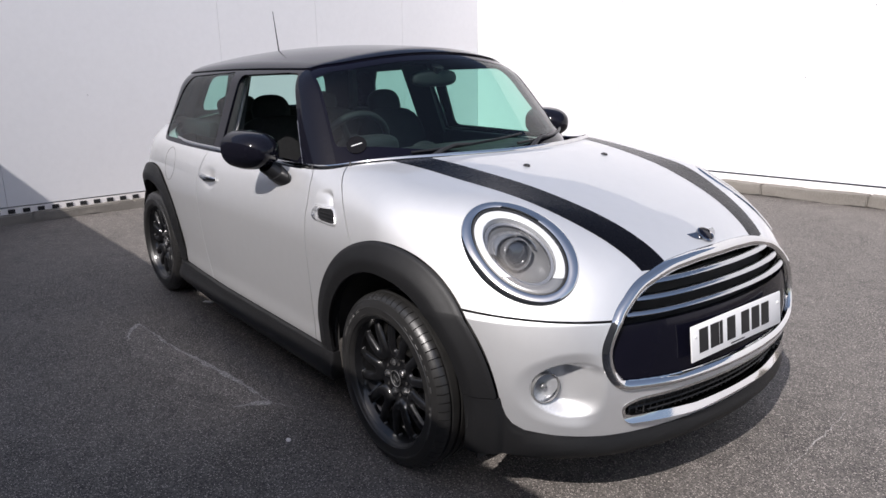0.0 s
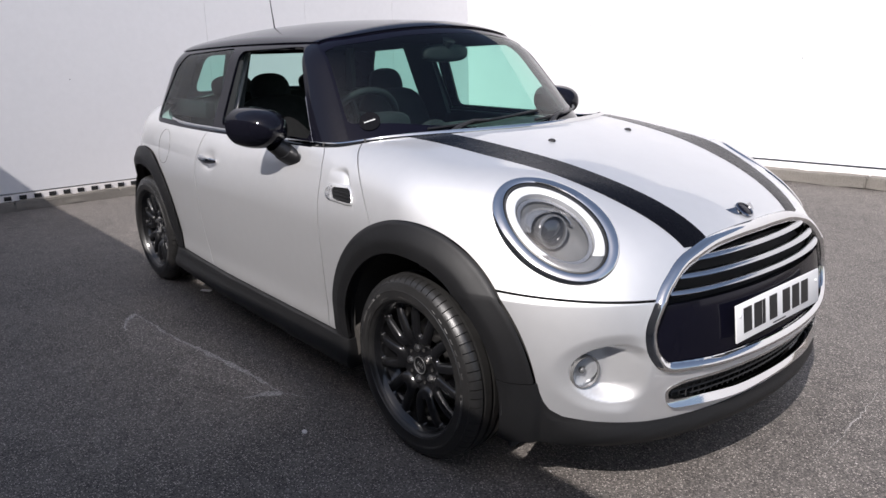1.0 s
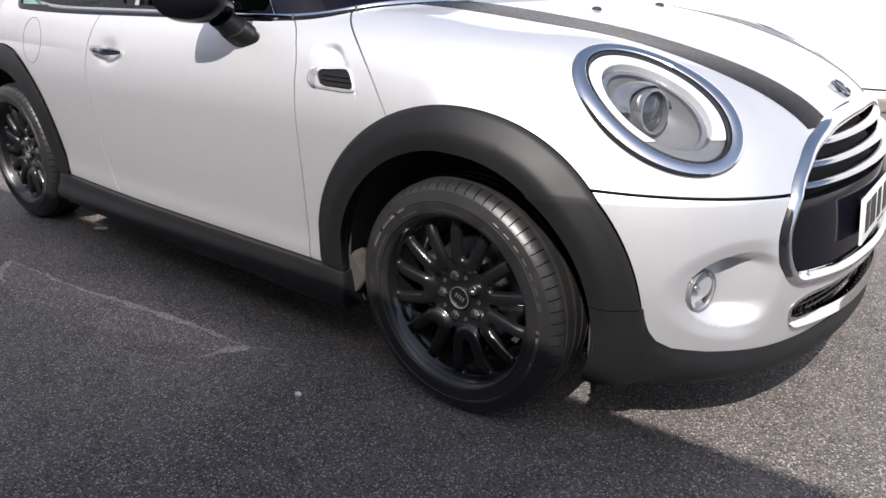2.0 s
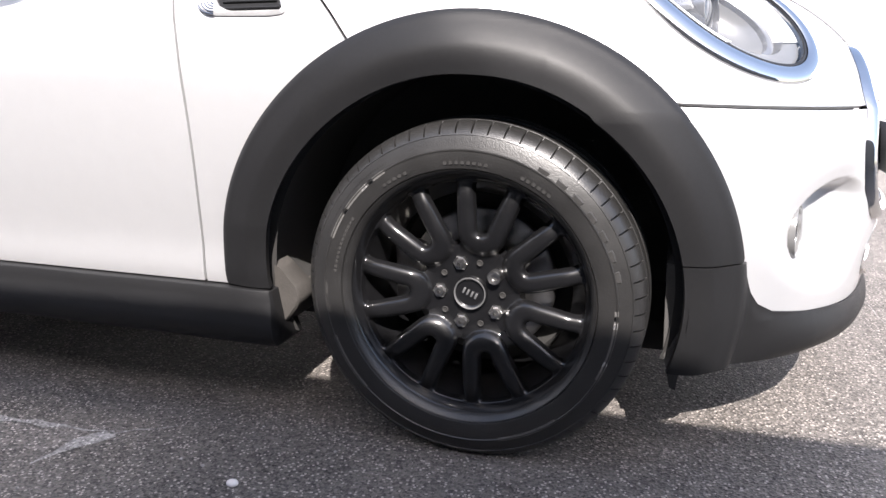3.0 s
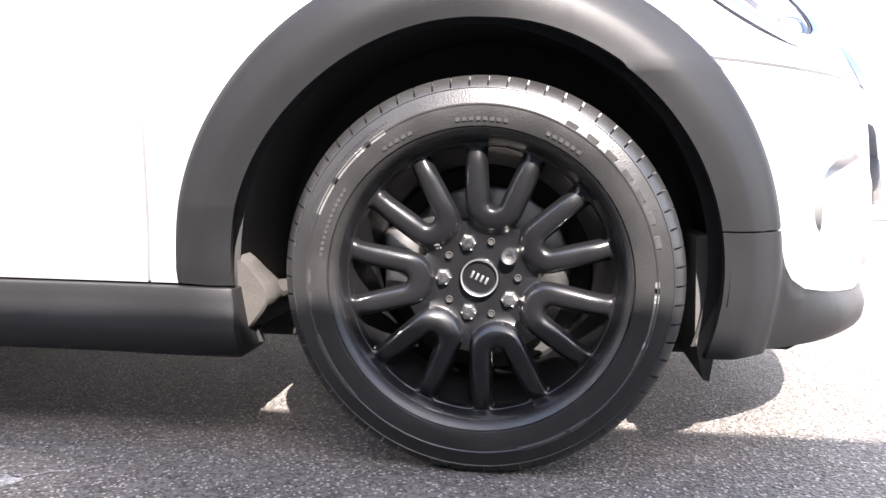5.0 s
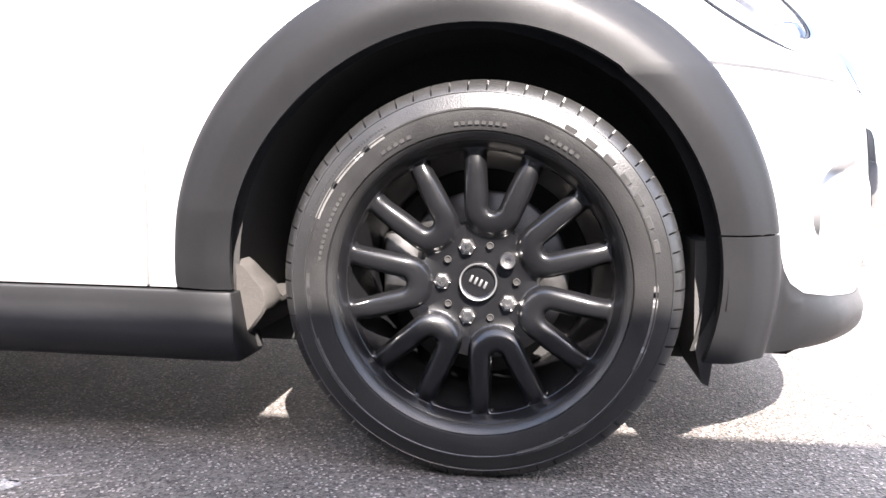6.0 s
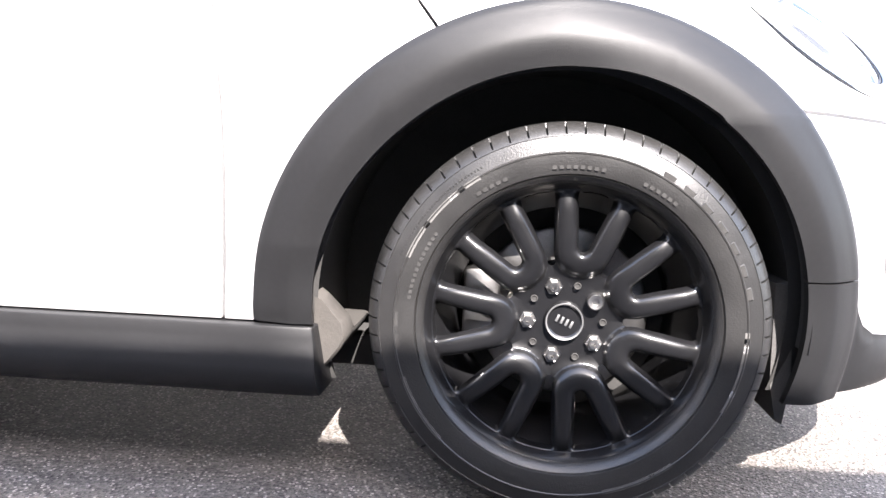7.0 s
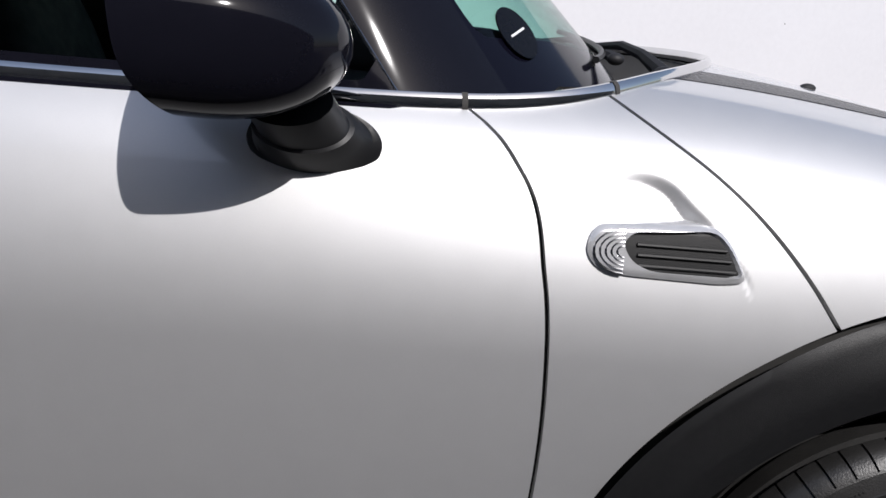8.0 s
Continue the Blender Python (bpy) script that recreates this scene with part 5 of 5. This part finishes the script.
# ---- inside the car ----
def soft(name, centre, half, power, material, parent, label="", m=None):
    """A cushion: a rounded box."""
    bm = bmesh.new()
    bmesh.ops.create_uvsphere(bm, u_segments=32, v_segments=20, radius=1)
    for v in bm.verts:
        q = v.co
        f = (abs(q.x) ** power + abs(q.y) ** power + abs(q.z) ** power) ** (-1 / power)
        v.co = Vector((q.x * f * half[0], q.y * f * half[1], q.z * f * half[2]))
    bm.transform((m or Matrix()) @ Matrix.Translation(centre))
    return part(name, bm, material, parent, label)


for y in (-0.36, 0.36):
    seat = soft("seat", (-1.36, y, 0.48), (0.26, 0.25, 0.10), 4, FABRIC, car, "black cloth front seat")
    lean = Matrix.Translation((-1.565, y, 0.50)) @ Matrix.Rotation(radians(-16), 4, "Y")
    soft("backrest", (0, 0, 0.24), (0.075, 0.235, 0.33), 3.5, FABRIC, seat, "", lean)
    soft("headrest", (-0.015, 0, 0.598), (0.05, 0.105, 0.088), 2.6, FABRIC, seat, "rounded headrest", lean)
    for d in (-0.06, 0.06):
        bm = bmesh.new()
        tube(bm, [lean @ Vector((0, d, 0.5)), lean @ Vector((0, d, 0.6))], 0.007, 8)
        part("headrest_post", bm, STEEL, seat)
bench = soft("rear_bench", (-2.02, 0, 0.56), (0.24, 0.56, 0.10), 5, FABRIC, car, "black cloth rear bench")
lean = Matrix.Translation((-2.22, 0, 0.60)) @ Matrix.Rotation(radians(-18), 4, "Y")
soft("backrest", (0, 0, 0.20), (0.07, 0.56, 0.25), 5, FABRIC, bench, "", lean)
for y in (-0.28, 0.28):
    soft("headrest", (0.0, y, 0.49), (0.045, 0.12, 0.065), 3, FABRIC, bench, "", lean)
dash = soft("dashboard", (-0.66, 0, 0.80), (0.27, 0.66, 0.145), 5, CABIN, car, "black dashboard")
soft("instrument_hood", (-0.77, -0.36, 0.965), (0.06, 0.12, 0.055), 3, CABIN, dash)
soft("centre_dial", (-0.885, 0, 0.83), (0.04, 0.125, 0.125), 2, CABIN, dash)
wm = Matrix.Translation((-0.94, -0.36, 0.94)) @ Matrix.Rotation(radians(-64), 4, "Y")
ringpts = [wm @ Vector((0.18 * math.cos(a), 0.18 * math.sin(a), 0)) for a in (2 * math.pi * i / 48 for i in range(48))]
steer = part("steering_wheel", tube(bmesh.new(), ringpts, 0.016, 10, True), CABIN, car, "black three-spoke steering wheel")
soft("boss", (0, 0, 0.02), (0.065, 0.065, 0.03), 2.5, CABIN, steer, "", wm)
for a in (90, 210, 330):
    e = Vector((math.cos(radians(a)), math.sin(radians(a)), 0))
    bm = bmesh.new()
    tube(bm, [wm @ (e * 0.05), wm @ (e * 0.17)], 0.014, 8)
    part("spoke", bm, CABIN, steer)
bm = bmesh.new()
tube(bm, [wm @ Vector((0.035, -0.10, 0.0)), wm @ Vector((0.04, -0.05, 0.03))], 0.005, 6)
part("trim", bm, CHROME, steer, "chrome spoke trim")
rv = soft("rear_view_mirror", (-0.80, 0.0, 1.245), (0.03, 0.125, 0.038), 3, CABIN, car, "black rear view mirror")
bm = bmesh.new()
tube(bm, [Vector((-0.79, 0, 1.26)), Vector((-0.77, 0, 1.30))], [0.012, 0.03], 8)
part("stem", bm, CABIN, rv)
for s in (-1, 1):
    part("rear_pillar_trim", box(bmesh.new(), (-2.50, s * 0.585 - 0.03, 0.93), (-1.98, s * 0.585 + 0.03, 1.02), 0.02), CABIN, car, "black rear pillar trim")
    bm = bmesh.new()
    stack(bm, [[Vector((x, s * (0.60 - 0.26 * (z - 0.95)) - s * d, z)) for x, z in ((-2.42, 0.93), (-2.29, 1.27), (-2.34, 1.27), (-2.50, 0.93))] for d in (0.0, 0.03)])
    bmesh.ops.recalc_face_normals(bm, faces=bm.faces[:])
    part("rear_pillar_trim", bm, CABIN, car, "black rear pillar trim", smooth=False)
    pts = [Vector((-1.545 - 0.03 * t, s * (0.672 - 0.13 * t), 0.93 + 0.34 * t)) for t in np.linspace(0, 1, 6)]
    # near trim carries its sunlight as pale grey; the far one stays dark
    part("pillar_trim", tube(bmesh.new(), pts, 0.016, 8, False, 0.6), SUNLIT_GREYTRIM if s < 0 else CABIN, car, "inner pillar trim")
    bm = bmesh.new()
    stack(bm, [[Vector((x, s * (0.655 - 0.30 * (z - 0.93) - d), z)) for x, z in ((-1.535, 0.90), (-1.575, 1.29), (-1.80, 1.29), (-1.75, 0.90))] for d in (0.0, 0.025)])
    bmesh.ops.recalc_face_normals(bm, faces=bm.faces[:])
    part("door_pillar_trim", bm, CABIN, car, "black trim inside the door pillar", smooth=False)
    bm = box(bmesh.new(), (-1.60, s * 0.70 - 0.02, 0.25), (-0.62, s * 0.70 + 0.02, 0.915), 0.01)
    part("door_card", bm, CABIN, car, "black door card")
bm = bmesh.new()
for a in range(1):
    box(bm, (-2.3, -0.70, 0.36), (-0.45, 0.70, 0.40), 0.005)
part("cabin_floor", bm, CABIN, car, "black cabin floor")


# ---- grit on the yard ----
bm = bmesh.new()
box(bm, (-0.03, -0.012, 0), (0.03, 0.012, 0.006), 0.002, Matrix.Translation((-2.05, -0.69, 0)) @ Matrix.Rotation(0.5, 4, "Z"))
tagged(part("paper_scrap", bm, PLATE, None, "small white scrap of paper on the asphalt", smooth=False), category="litter")


def streak(name, line, widths, label):
    """A thin uneven smear of pale dust along a line on the ground."""
    rng = random.Random(7)
    bm, rows = bmesh.new(), []
    pts = []
    for (ax, ay), (bx, by) in zip(line, line[1:]):
        n = max(2, int(math.hypot(bx - ax, by - ay) / 0.03))
        pts += [(ax + (bx - ax) * i / n, ay + (by - ay) * i / n) for i in range(n)]
    pts.append(line[-1])
    for i, (x, y) in enumerate(pts):
        t = i / (len(pts) - 1)
        w = np.interp(t, np.linspace(0, 1, len(widths)), widths) * rng.uniform(0.35, 1.3)
        j = rng.uniform(-0.006, 0.006)
        a, b = pts[max(i - 1, 0)], pts[min(i + 1, len(pts) - 1)]
        d = Vector((b[0] - a[0], b[1] - a[1], 0)).normalized()
        s = Vector((-d.y, d.x, 0))
        c = Vector((x, y, 0.0013)) + s * j
        rows.append((bm.verts.new(c + s * w), bm.verts.new(c - s * w)))
    for a, b in zip(rows, rows[1:]):
        bm.faces.new((a[0], a[1], b[1], b[0]))
    return tagged(part(name, bm, PALE_TAR, None, label), category="stain", kind="structure")


streak("dust_line", [(-1.95, -1.10), (-1.55, -1.075), (-1.04, -1.00), (-0.78, -0.975), (-0.66, -0.965), (-0.56, -0.91)], [0.004, 0.007, 0.008, 0.015, 0.010, 0.002], "pale dusty line where the tar was patched")
streak("dust_line", [(-0.655, -0.97), (-0.70, -1.02), (-0.725, -1.10)], [0.022, 0.022, 0.006], "pale dusty line where the tar was patched")
streak("dust_line", [(-1.95, -1.10), (-1.87, -1.17), (-1.76, -1.21)], [0.010, 0.020, 0.005], "pale dusty line where the tar was patched")
streak("dust_line", [(0.848, 0.70), (0.873, 0.425), (0.891, 0.224), (0.90, 0.10)], [0.001, 0.003, 0.002, 0.001], "faint pale scrape on the asphalt")
rng = random.Random(3)
bm = bmesh.new()
edge = even(np.array([(-1.97, -1.13), (-1.90, -1.10), (-1.55, -1.078), (-1.04, -1.004), (-0.78, -0.978), (-0.68, -0.975), (-0.72, -1.05), (-0.98, -1.13), (-1.25, -1.22), (-1.55, -1.25), (-1.80, -1.22)]), 0.025, 2)
bm.faces.new([bm.verts.new((x + rng.uniform(-0.007, 0.007), y + rng.uniform(-0.007, 0.007), 0.0007)) for x, y in edge])
tagged(part("tar_patch", bm, PATCH_TAR, None, "slightly paler dusty patch in the asphalt"), category="stain", kind="structure")
stones = random.Random(4)
bm = bmesh.new()
for i in range(260):
    x, y = stones.uniform(-3.4, 1.6), stones.uniform(-1.7, -0.3) if i % 3 else stones.uniform(-0.3, 3.5)
    r = stones.uniform(0.0015, 0.0045)
    bmesh.ops.create_icosphere(bm, subdivisions=1, radius=r, matrix=Matrix.Translation((x, y, r * 0.4)) @ Matrix.Diagonal((1, stones.uniform(0.6, 1.2), 0.6, 1)))
tagged(part("grit", bm, PALE_TAR, None, "scattered pale grit on the asphalt", smooth=False), category="grit", kind="stuff")
bm = bmesh.new()
bmesh.ops.create_icosphere(bm, subdivisions=2, radius=0.011, matrix=Matrix.Translation((-0.344, -1.05, 0.004)) @ Matrix.Diagonal((1, 0.8, 0.6, 1)))
tagged(part("pebble", bm, WHITESTONE, None, "small white pebble on the asphalt"), category="stone")
